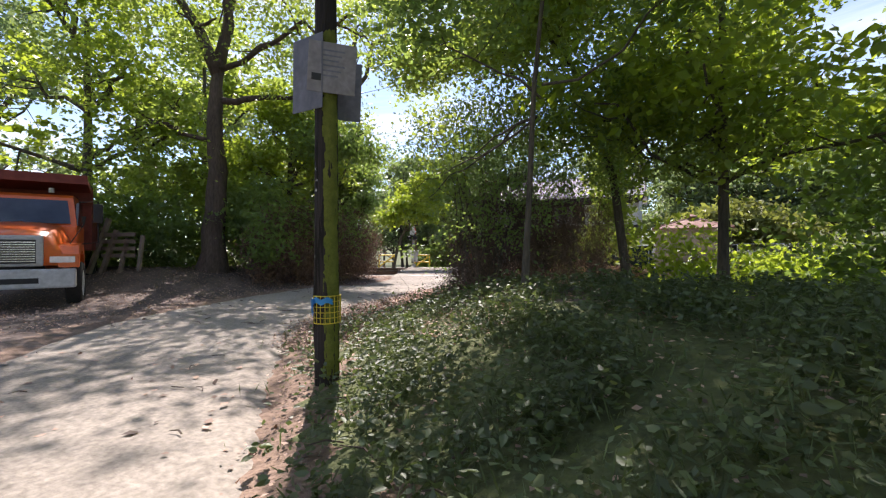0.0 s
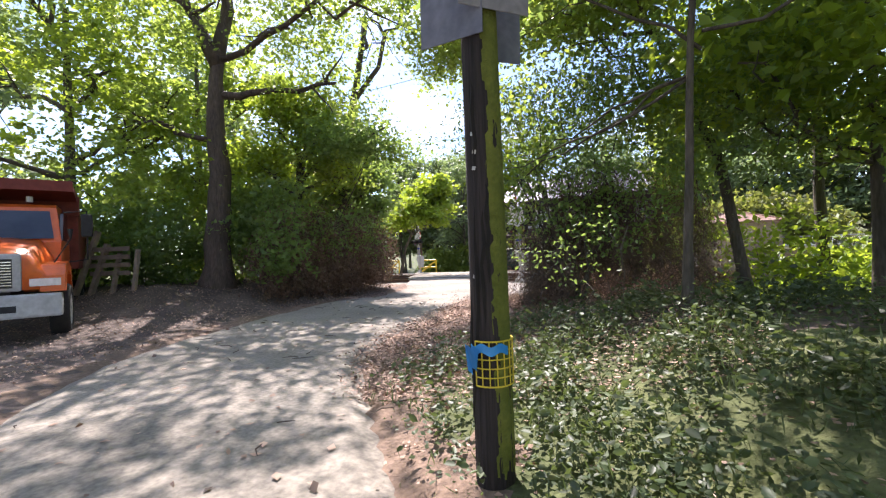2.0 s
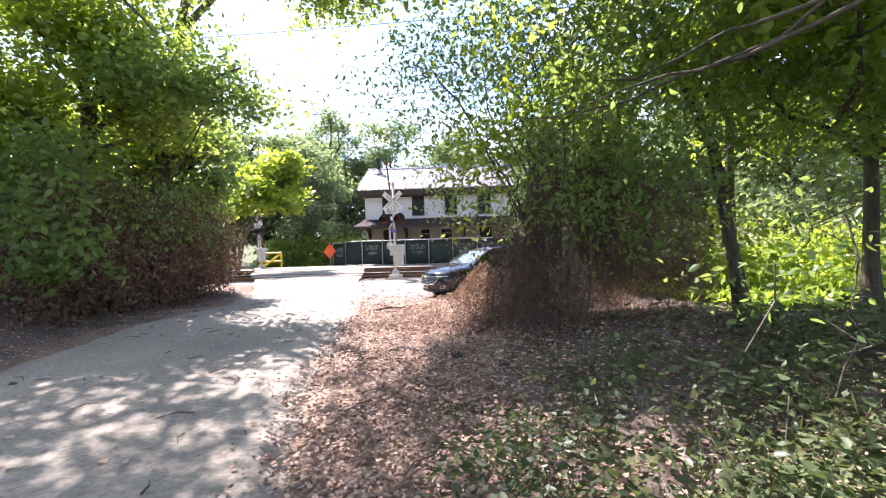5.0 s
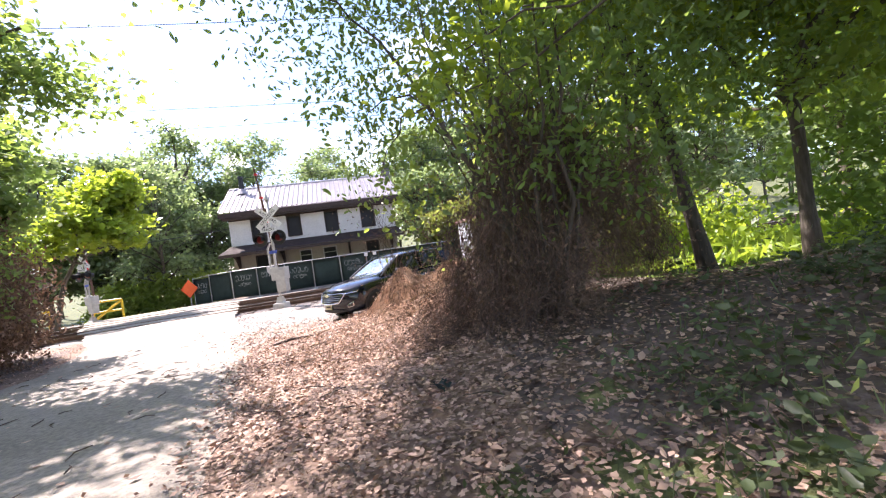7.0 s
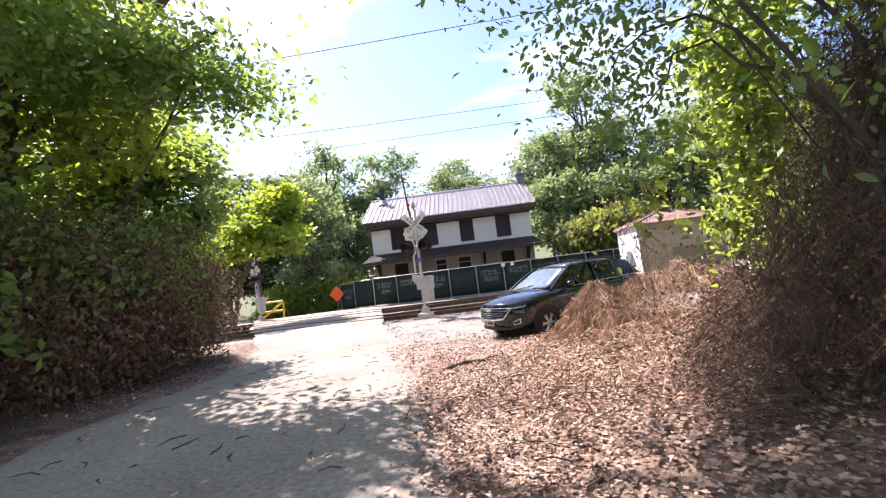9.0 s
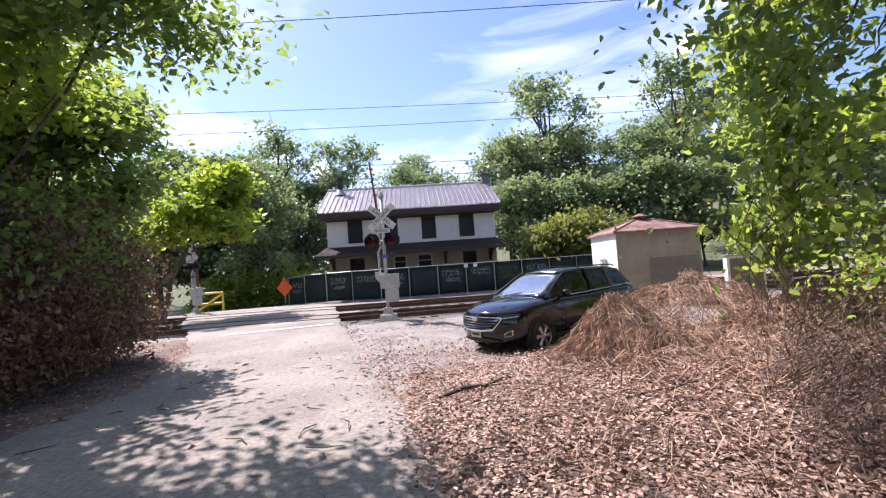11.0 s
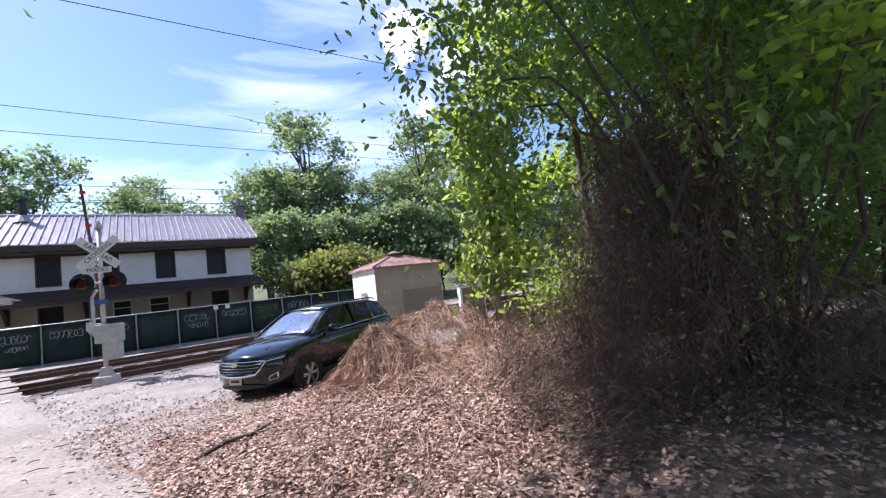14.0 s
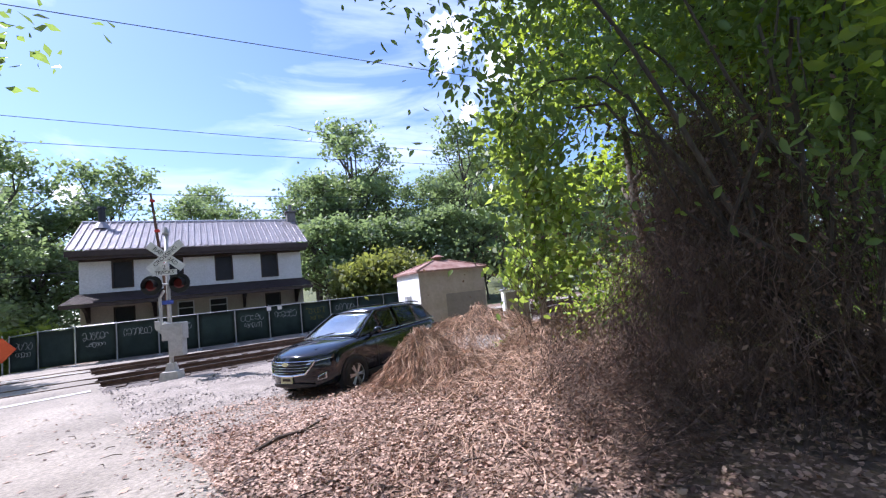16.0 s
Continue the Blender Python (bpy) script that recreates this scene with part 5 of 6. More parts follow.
# ---- car ----
def wheel(parent, x, y, r, width, rimmat, spokes, name="wheel"):
    s = 1 if y > 0 else -1
    b = bmesh.new()
    prof = [(0.62 * r, -0.5), (0.93 * r, -0.5), (r, -0.36), (r, 0.36), (0.93 * r, 0.5), (0.62 * r, 0.5)]
    n = 36
    rings = [[b.verts.new((x + q * math.cos(a), y + p * width, r + q * math.sin(a))) for q, p in prof] for a in (k * math.tau / n for k in range(n))]
    for i in range(n):
        for k in range(len(prof)):
            j = (k + 1) % len(prof)
            b.faces.new((rings[i][k], rings[(i + 1) % n][k], rings[(i + 1) % n][j], rings[i][j]))
    w = part(name, b, RUBBER, parent, smooth=True)
    rim = bmesh.new()
    rod([(x, y - 0.3 * width, r), (x, y + 0.35 * s * width, r)], 0.63 * r, 32, rim)
    part("rim_well", rim, PLASTIC, w)
    f = bmesh.new()
    yy = y + s * width * 0.44
    rod([(x, yy - 0.04 * s, r), (x, yy, r)], 0.16 * r, 16, f)
    for k in range(spokes):
        a = k * math.tau / spokes
        for off in (-0.13, 0.13):
            rod([(x + 0.12 * r * math.cos(a), yy - 0.01 * s, r + 0.12 * r * math.sin(a)), (x + 0.62 * r * math.cos(a + off), yy - 0.015 * s, r + 0.62 * r * math.sin(a + off))], [0.06 * r, 0.04 * r], 5, f)
    part("spokes", f, rimmat, w, "alloy wheel face")
    rr = bmesh.new()
    ring = [(x + 0.63 * r * math.cos(a), yy - 0.01 * s, r + 0.63 * r * math.sin(a)) for a in (k * math.tau / 36 for k in range(37))]
    rod(ring, 0.035 * r, 6, rr, False)
    part("rim_lip", rr, rimmat, w)
    return w


def loft(stations, closed=False):
    """Skin over rows of points that all have the same count."""
    b = bmesh.new()
    rows = [[b.verts.new(p) for p in s] for s in stations]
    for r, s in zip(rows, rows[1:]):
        for k in range(len(r) - 1):
            b.faces.new((r[k], r[k + 1], s[k + 1], s[k]))
    for r in (rows[0], rows[-1]):
        b.faces.new(r)
    bmesh.ops.recalc_face_normals(b, faces=b.faces)
    return b


def build_car():
    t = thing("parked_car", pose(-4.75, 15.75, -0.21, 0, 0, -148.5), "glossy near-black crossover car parked on gravel", "car")

    def nose(y, z):
        """How far forward the rounded front reaches at a place across and up."""
        return 0.97 - 0.42 * (abs(y) / 0.86) ** 2.6 - 0.42 * max(0.0, z - 0.74) - 0.28 * max(0.0, 0.44 - z)

    def ring(w, z0, zb, zt):
        half = [(0.0, z0), (w * 0.55, z0), (w * 0.88, z0 + 0.03), (w * 0.975, z0 + 0.14), (w, z0 + (zb - z0) * 0.45), (w * 0.985, z0 + (zb - z0) * 0.74), (w * 0.955, zb), (w * 0.87, zb + (zt - zb) * 0.72), (w * 0.60, zt - 0.004), (w * 0.30, zt + 0.012), (0.0, zt + 0.016)]
        return half + [(-y, z) for y, z in half[-2:0:-1]]

    front = ring(0.86, 0.27, 0.80, 0.90)
    rows = [[(nose(y * f, 0.6 + (z - 0.6) * f), y * f, 0.6 + (z - 0.6) * f) for y, z in front] for f in (0.12, 0.4, 0.7, 0.9, 1.0)]
    for x, w, z0, zb, zt, bend in ((0.66, 0.895, 0.25, 0.87, 0.975, 0.24), (0.42, 0.91, 0.24, 0.93, 1.025, 0.08), (0.1, 0.915, 0.23, 0.98, 1.07, 0), (-0.28, 0.92, 0.23, 1.02, 1.11, 0), (-0.7, 0.92, 0.23, 1.05, 1.12, 0), (-1.4, 0.92, 0.23, 1.06, 1.12, 0), (-2.2, 0.92, 0.23, 1.08, 1.14, 0), (-2.9, 0.92, 0.24, 1.10, 1.15, 0), (-3.4, 0.90, 0.30, 1.12, 1.16, 0), (-3.62, 0.84, 0.42, 1.10, 1.14, 0), (-3.72, 0.74, 0.5, 0.95, 0.98, 0)):
        rows.append([(x - bend * (abs(y) / w) ** 2.6, y, z) for y, z in ring(w, z0, zb, zt)])
    b = loft([r + r[:1] for r in rows])
    bmesh.ops.remove_doubles(b, verts=b.verts, dist=0.0005)
    bmesh.ops.recalc_face_normals(b, faces=b.faces)
    body = part("body", b, PAINT, t, smooth=True)
    mod = body.modifiers.new("round", "SUBSURF")
    mod.levels = mod.render_levels = 1

    def on_nose(name, edge, mat, parent, label="", lift=0.012, n=10):
        """A thin panel that follows the front; edge(f) gives (y, low z, high z) for f from 0 to 1."""
        b = bmesh.new()
        cols = []
        for k in range(n + 1):
            y, lo, hi = edge(k / n)
            cols.append([b.verts.new((nose(y, lo + (hi - lo) * q / 4) + lift, y, lo + (hi - lo) * q / 4)) for q in range(5)])
        fs = [b.faces.new((p[q], r[q], r[q + 1], p[q + 1])) for p, r in zip(cols, cols[1:]) for q in range(4)]
        bmesh.ops.recalc_face_normals(b, faces=fs)
        bmesh.ops.solidify(b, geom=fs, thickness=0.01)
        return part(name, b, mat, parent, label, True)

    # cabin
    cab = [(-0.26, 0.80, 1.09, 0.74, 1.11), (-1.1, 0.86, 1.12, 0.62, 1.57), (-1.75, 0.865, 1.14, 0.635, 1.64), (-2.65, 0.86, 1.15, 0.625, 1.635), (-3.3, 0.84, 1.16, 0.57, 1.55), (-3.66, 0.78, 1.15, 0.66, 1.18)]
    rl = bmesh.new()
    rv = []
    for x, wb, zb, wt, zt in cab[1:5]:
        rv.append([rl.verts.new((x, wt * f, zt + 0.035 * (1 - f * f))) for f in (-1.04, -0.6, 0, 0.6, 1.04)])
    fs = []
    for r, s in zip(rv, rv[1:]):
        for k in range(4):
            fs.append(rl.faces.new((r[k], r[k + 1], s[k + 1], s[k])))
    bmesh.ops.recalc_face_normals(rl, faces=fs)
    bmesh.ops.solidify(rl, geom=fs, thickness=0.03)
    part("roof", rl, PAINT, t, smooth=True)

    def sheet(name, pts, mat, label="", bulge=0.0):
        b = bmesh.new()
        a, c, d, e = [Vector(p) for p in pts]
        n = 6
        nrm = (c - a).cross(e - a).normalized()
        g = [[b.verts.new(a.lerp(c, i / n).lerp(e.lerp(d, i / n), j / n) + nrm * bulge * math.sin(i / n * math.pi) * math.sin(j / n * math.pi)) for i in range(n + 1)] for j in range(n + 1)]
        fs = [b.faces.new((g[j][i], g[j][i + 1], g[j + 1][i + 1], g[j + 1][i])) for i in range(n) for j in range(n)]
        bmesh.ops.solidify(b, geom=fs, thickness=0.012)
        return part(name, b, mat, t, label, True)

    f0, f1 = cab[0], cab[1]
    sheet("windscreen", ((f0[0], -f0[1] * 0.98, f0[2]), (f0[0], f0[1] * 0.98, f0[2]), (f1[0], f1[3], f1[4]), (f1[0], -f1[3], f1[4])), WINDSCREEN, "sky-reflecting windscreen", 0.05)
    r0, r1 = cab[4], cab[5]
    sheet("rear_window", ((r0[0], -r0[3], r0[4]), (r0[0], r0[3], r0[4]), (r1[0], r1[1] * 0.9, r1[2]), (r1[0], -r1[1] * 0.9, r1[2])), DARK_GLASS, bulge=-0.02)
    for s in (1, -1):
        for k, (i, j) in enumerate(((0, 1), (1, 2), (2, 3), (3, 4), (4, 5))):
            a, c = cab[i], cab[j]
            nm = ("front_quarter_window", "front_door_window", "rear_door_window", "rear_quarter_window", "rear_pillar")[k]
            sheet(nm, ((a[0], s * a[1], a[2]), (c[0], s * c[1], c[2]), (c[0], s * c[3], c[4]), (a[0], s * a[3], a[4])), PAINT if k == 4 else DARK_GLASS)
        p = bmesh.new()
        rod([(-0.3, s * 0.80, 1.09), (-0.7, s * 0.715, 1.35), (-1.12, s * 0.63, 1.58)], 0.032, 6, p)
        part("front_pillar", p, PAINT, t)
        part("centre_pillar", rod([(-1.78, s * 0.872, 1.12), (-1.83, s * 0.645, 1.64)], 0.03, 6), PAINT, t)
        part("roof_rail", rod([(-1.7, s * 0.59, 1.66), (-1.85, s * 0.59, 1.69), (-3.0, s * 0.58, 1.67), (-3.2, s * 0.56, 1.63)], 0.017, 6), PLASTIC, t)
        part("window_strip", rod([(-0.5, s * 0.86, 1.09), (-2.0, s * 0.885, 1.135), (-3.45, s * 0.86, 1.17)], 0.009, 6), CHROME, t)
        m = part("door_mirror", rod([(-0.76, s * 0.91, 1.16), (-0.73, s * 0.97, 1.17), (-0.73, s * 1.09, 1.18)], [0.05, 0.085, 0.06], 10), PAINT, t, smooth=True)
        part("mirror_arm", rod([(-0.7, s * 0.82, 1.08), (-0.74, s * 0.95, 1.13)], 0.03, 6), PLASTIC, m)
        for x in (-1.75, -2.65):
            part("door_handle", rod([(x, s * 0.915, 1.0), (x - 0.02, s * 0.945, 1.0), (x - 0.2, s * 0.945, 1.01), (x - 0.22, s * 0.915, 1.01)], 0.014, 6), PAINT, t)
        for x in (-0.78, -1.98):
            part("door_gap", rod([(x, s * 0.927, 0.35), (x, s * 0.93, 0.7), (x + 0.02, s * 0.905, 1.02)], 0.004, 4), PLASTIC, t)
        part("sill_trim", block(-2.35, s * 0.86 - 0.05, 0.22, -0.42, s * 0.86 + 0.06, 0.36, 0.02), PLASTIC, t)
        lamp = on_nose("headlamp", lambda f: (s * (0.50 + 0.35 * f), 0.775 + 0.05 * f, 0.80 + 0.085 * f), DARK_GLASS, t, "slim dark headlamp")
        on_nose("headlamp_strip", lambda f: (s * (0.50 + 0.34 * f), 0.772 + 0.045 * f, 0.785 + 0.045 * f), CHROME, lamp, "", 0.018)
        fog = on_nose("fog_lamp", lambda f: (s * (0.64 + 0.13 * f), 0.42 + 0.02 * f, 0.50 + 0.07 * f), CHROME, t, "chrome fog lamp surround", 0.014)
        on_nose("fog_glass", lambda f: (s * (0.655 + 0.10 * f), 0.44 + 0.02 * f, 0.49 + 0.06 * f), DARK_GLASS, fog, "", 0.020)
        part("tail_lamp", prism([(-3.25, 1.0), (-3.55, 1.02), (-3.72, 0.98), (-3.70, 0.88), (-3.4, 0.9)], s * 0.6, s * 0.89), RED_LENS, t)
        for x in (0.0, -2.725):
            # black disc paints the dark wheel opening onto the uncut body
            part("wheel_well_shade", disc((x, s * 0.86, 0.38), (0, 1, 0), 0.40, 0.125, 36), PLASTIC, t)
            wheel(t, x, s * 0.85, 0.365, 0.215, ALLOY, 6)
    # nose
    g = on_nose("grille", lambda f: (1.12 * (f - 0.5), 0.555 + 0.16 * abs(2 * f - 1) ** 3, 0.80), PLASTIC, t, "chrome-barred black grille", n=16)
    for k, (z, w) in enumerate(((0.60, 0.42), (0.65, 0.47), (0.70, 0.51), (0.755, 0.55), (0.80, 0.60))):
        part("grille_bar", rod([(nose(w * q / 8, z) + 0.02, w * q / 8, z) for q in range(-8, 9)], 0.012 if k < 3 else 0.017, 6), CHROME, g)
    part("grille_frame", rod([(nose(y, z) + 0.018, y, z) for y, z in ((-0.60, 0.80), (-0.53, 0.67), (-0.44, 0.57), (-0.2, 0.545), (0, 0.54), (0.2, 0.545), (0.44, 0.57), (0.53, 0.67), (0.60, 0.80))], 0.02, 6), CHROME, g)
    part("badge", prism([(-0.09, 0.755), (-0.03, 0.78), (0.03, 0.78), (0.09, 0.755), (0.09, 0.735), (0.03, 0.71), (-0.03, 0.71), (-0.09, 0.735)], 0, 0.012), PLATE, g, "gold emblem").matrix_local = pose(1.0, 0, 0.02, 0, 0, 90)
    on_nose("lower_intake", lambda f: (1.16 * (f - 0.5), 0.31, 0.40 - 0.05 * abs(2 * f - 1) ** 3), PLASTIC, t, "black lower bumper", 0.010, 16)
    p = part("number_plate", block(0.968, -0.155, 0.40, 0.985, 0.155, 0.54, 0.004), PLATE, t, "pale yellow number plate")
    part("plate_print", block(0.9853, -0.11, 0.445, 0.987, 0.11, 0.495), TRIM, p)
    part("bonnet_crease", rod([(0.60, -0.42, 0.985), (-0.2, -0.55, 1.10)], 0.006, 4), PAINT, t)
    part("bonnet_crease", rod([(0.60, 0.42, 0.985), (-0.2, 0.55, 1.10)], 0.006, 4), PAINT, t)
    for s in (0.25, -0.35):
        part("wiper", rod([(-0.22, s, 1.13), (-0.40, s + 0.4, 1.2)], 0.01, 4), PLASTIC, t)
    t.scale = (0.92, 0.92, 0.92)


build_car()


# ---- truck ----
def build_truck():
    t = thing("dump_truck", pose(-13.1, 3.85, 0.0, 0, 0, -27), "orange dump truck with white bumper and raised red body", "truck")
    part("bumper", block(-0.12, -1.18, 0.48, 0.12, 1.18, 0.92, 0.05), BUMPER, t, "wide white steel bumper")
    part("bumper_slot", block(0.115, -0.55, 0.60, 0.126, 0.55, 0.72), PLASTIC, t)
    hood = [(0.0, 0.95, 1.0, 1.62), (-0.15, 1.0, 0.98, 1.74), (-0.8, 1.02, 0.95, 1.92), (-1.45, 1.03, 0.95, 2.05)]
    rows = []
    for x, w, z0, z1 in hood:
        half = [(w, z0), (w, z0 + 0.25), (w * 0.86, z1 - 0.32), (w * 0.72, z1 - 0.06), (w * 0.35, z1), (0, z1 + 0.02)]
        rows.append([(x, y, z) for y, z in half + [(-y, z) for y, z in half[-2::-1]]])
    part("hood", loft(rows), TRUCK_ORANGE, t, "glossy orange sloping hood", True)
    for s in (1, -1):
        b = bmesh.new()
        pts = [(0.02, 0.95), (0.0, 1.25), (-0.2, 1.46), (-0.7, 1.52), (-1.2, 1.40), (-1.42, 0.95), (-1.28, 0.95), (-1.1, 1.24), (-0.7, 1.36), (-0.35, 1.25), (-0.2, 0.95)]
        prism(pts, s * 0.86, s * 1.22, b)
        fd = part("fender", b, TRUCK_ORANGE, t, smooth=False)
        part("headlamp", prism([(0.03, 1.06), (0.035, 1.20), (-0.12, 1.22), (-0.10, 1.06)], s * 0.72, s * 1.16), LAMP_GLASS, fd, "clear wide headlamp")
        wheel(t, -0.72, s * 1.10, 0.53, 0.3, BUMPER, 8)
        wheel(t, -5.2, s * 0.95, 0.51, 0.5, BUMPER, 8)
        m = part("wing_mirror", block(-1.28, s * 1.50 - 0.10, 2.05, -1.16, s * 1.50 + 0.10, 2.55, 0.03), PLASTIC, t)
        part("mirror_bracket", rod([(-1.45, s * 1.1, 2.6), (-1.22, s * 1.5, 2.62), (-1.22, s * 1.5, 1.55), (-1.45, s * 1.1, 1.5)], 0.018, 6), PLASTIC, m)
        part("hood_mirror", rod([(-0.2, s * 1.05, 1.5), (-0.15, s * 1.3, 1.95), (-0.15, s * 1.3, 2.15)], [0.012, 0.012, 0.05], 6), PLASTIC, t)
    g = part("grille_surround", block(-0.02, -0.62, 0.98, 0.06, 0.62, 1.68, 0.05), SILVER, t, "grey grille surround")
    part("grille_mesh", block(0.055, -0.50, 1.05, 0.068, 0.50, 1.58), PLASTIC, g)
    for k in range(9):
        part("grille_bar", block(0.068, -0.49, 1.09 + 0.053 * k, 0.082, 0.49, 1.108 + 0.053 * k), CHROME, g)
    cab = [(-1.40, 1.05, 1.95, 1.06), (-1.85, 1.05, 2.74, 0.95), (-2.0, 1.05, 2.82, 0.93), (-3.2, 1.05, 2.84, 0.93)]
    part("cab", loft([[(x, -w, 0.9), (x, -w, 1.95), (x, -wt, z), (x, wt, z), (x, w, 1.95), (x, w, 0.9)] for x, w, z, wt in cab]), TRUCK_ORANGE, t, "orange truck cab")
    b = bmesh.new()
    v = [b.verts.new(p) for p in ((-1.40, -0.94, 2.03), (-1.40, 0.94, 2.03), (-1.80, 0.84, 2.66), (-1.80, -0.84, 2.66))]
    bmesh.ops.solidify(b, geom=[b.faces.new(v)], thickness=-0.02)
    part("windscreen", b, TRUCK_GLASS, t, "dark reflecting windscreen")
    for s in (1, -1):
        part("door_window", prism([(-1.62, 2.0), (-1.95, 2.62), (-2.75, 2.66), (-2.75, 2.0)], s * 1.0, s * 1.06), DARK_GLASS, t)
    d = part("dump_body", block(-7.6, -1.22, 1.35, -3.35, 1.22, 2.75, 0.03), TRUCK_RED, t, "dull red steel dump body")
    part("cab_guard", prism([(-1.9, 3.22), (-1.9, 3.34), (-3.5, 3.2), (-3.5, 2.7), (-3.3, 2.7), (-3.3, 3.05)], -1.22, 1.22), TRUCK_RED, d)
    for y in (-1.2, -0.4, 0.4, 1.2):
        part("guard_post", block(-3.42, y - 0.05, 2.7, -3.3, y + 0.05, 3.2), TRUCK_RED, d)
    part("guard_lip", block(-1.92, -1.24, 3.12, -1.82, 1.24, 3.36, 0.01), TRUCK_RED, d)
    part("marker_lamp", disc((-2.0, 0.5, 2.93), (0, 0, 1), 0.06, 0.12, 12), LAMP_GLASS, t)
    t.scale = (1.06, 1.06, 1.06)
    part("frame_rail", block(-7.4, -0.45, 0.8, -0.1, 0.45, 1.05), PLASTIC, t)


build_truck()


# ---- wooden pole ----
def build_pole():
    x, y = -2.64, 3.09
    z = gz(x, y)
    t = thing("utility_pole", pose(x, y, z), "old mossy wooden pole with faded sign boards and yellow mesh", "pole")
    rng = np.random.default_rng(9)
    b = bmesh.new()
    n, rows = 28, 60
    ring = []
    for j in range(rows + 1):
        h = -0.3 + 9.3 * j / rows
        r0 = 0.125 - 0.0045 * h
        ring.append([b.verts.new((math.cos(a) * r, math.sin(a) * r, h)) for a in (k * math.tau / n for k in range(n)) for r in (r0 * (1 + 0.05 * noise.noise((math.cos(a) * 3, math.sin(a) * 3, h * 0.35)) - 0.06 * max(0, noise.noise((math.cos(a) * 6, math.sin(a) * 6, h * 0.5 + 7)))),)])
    for p, q in zip(ring, ring[1:]):
        for k in range(n):
            b.faces.new((p[k], p[(k + 1) % n], q[(k + 1) % n], q[k]))
    b.faces.new(ring[-1])
    part("shaft", b, POLE_WOOD, t, smooth=True)
    for a0, h0, h1 in ((-1.9, 0.5, 1.7), (-1.45, 0.95, 1.75), (-1.2, 1.2, 1.9), (-2.4, 0.3, 1.2), (-1.7, 1.9, 2.5)):
        pts = []
        for k in range(7):
            h = h0 + (h1 - h0) * k / 6
            a = a0 + 0.06 * rng.normal()
            r = 0.121 - 0.0045 * h
            pts.append((math.cos(a) * r, math.sin(a) * r, h))
        part("crack", rod(pts, [0.003, 0.014, 0.019, 0.017, 0.02, 0.013, 0.003], 5), CRACK, t)
    # moss on the shaded side
    b = bmesh.new()
    for j in range(40):
        for k in range(9):
            if rng.uniform() < 0.75:
                h, a = 0.15 + 0.085 * j, -0.9 + 0.13 * k + rng.normal() * 0.03
                r = 0.1265 - 0.0045 * h
                s = rng.uniform(0.02, 0.05)
                v = [b.verts.new((math.cos(a + da / r * s) * (r + 0.001), math.sin(a + da / r * s) * (r + 0.001), h + dz * s * 2.2)) for da, dz in ((-0.6, -0.6), (0.5, -0.8), (0.8, 0.3), (0.1, 1), (-0.7, 0.5))]
                b.faces.new(v)
    tagged(part("moss", b, MOSS, t, "patchy yellow-green moss"), kind="stuff")
    # yellow mesh sleeve
    zt, zb, r = 0.93 - z, 0.66 - z, 0.135
    b = bmesh.new()
    a0, a1 = -2.0, 1.1
    for i in range(6):
        h = zb + (zt - zb) * i / 5
        rod([(math.cos(a0 + (a1 - a0) * k / 16) * r, math.sin(a0 + (a1 - a0) * k / 16) * r, h) for k in range(17)], 0.0055 if i in (0, 5) else 0.004, 5, b)
    for k in range(10):
        a = a0 + (a1 - a0) * k / 9
        rod([(math.cos(a) * r, math.sin(a) * r, zb), (math.cos(a) * r, math.sin(a) * r, zt)], 0.004, 5, b)
    part("mesh_sleeve", b, YELLOW_PLASTIC, t, "yellow plastic mesh sleeve")
    b = bmesh.new()
    q = r + 0.008
    fs = []
    for k in range(14):
        a, c = -2.25 + 0.13 * k, -2.25 + 0.13 * (k + 1)
        w0, w1 = -0.012 * math.sin(k), -0.012 * math.sin(k + 1)
        fs.append(b.faces.new([b.verts.new(p) for p in ((math.cos(a) * q, math.sin(a) * q, zt - 0.075 + w0), (math.cos(c) * q, math.sin(c) * q, zt - 0.075 + w1), (math.cos(c) * q, math.sin(c) * q, zt - 0.02 + w1), (math.cos(a) * q, math.sin(a) * q, zt - 0.02 + w0))]))
    bmesh.ops.remove_doubles(b, verts=b.verts, dist=0.0005)
    bmesh.ops.solidify(b, geom=b.faces[:], thickness=0.003)
    tape = part("tape_band", b, TAPE, t, "blue tape wound round the mesh")
    for dx, l, tw in ((-0.02, 0.13, 0.25), (0.03, 0.10, -0.2), (-0.05, 0.16, 0.1)):
        e = bmesh.new()
        a = -2.1 + dx * 8
        c = Vector((math.cos(a) * (q + 0.01), math.sin(a) * (q + 0.01), zt - 0.05))
        v = [c + Vector(p) for p in ((-0.02, 0.01, 0.02), (0.02, -0.01, 0.0), (0.03 + tw * 0.1, -0.02, -l), (-0.015 + tw * 0.1, 0.01, -l * 0.9))]
        bmesh.ops.solidify(e, geom=[e.faces.new([e.verts.new(p) for p in v])], thickness=0.003)
        part("tape_end", e, TAPE, tape)
    # sign boards
    def board(name, mat, w, h, cx, cz, off, ang, tilt, label):
        o = part(name, block(-w / 2, -0.008, -h / 2, w / 2, 0.0, h / 2, 0.004), mat, t, label)
        o.matrix_local = pose(0, 0, 0, 0, 0, ang) @ pose(cx, off, cz - z, 0, tilt, 0)
        return o

    f = board("notice_board", SIGN_PAPER, 0.46, 0.50, 0.06, 3.18, -0.135, 42, 3, "faded unreadable notice board")
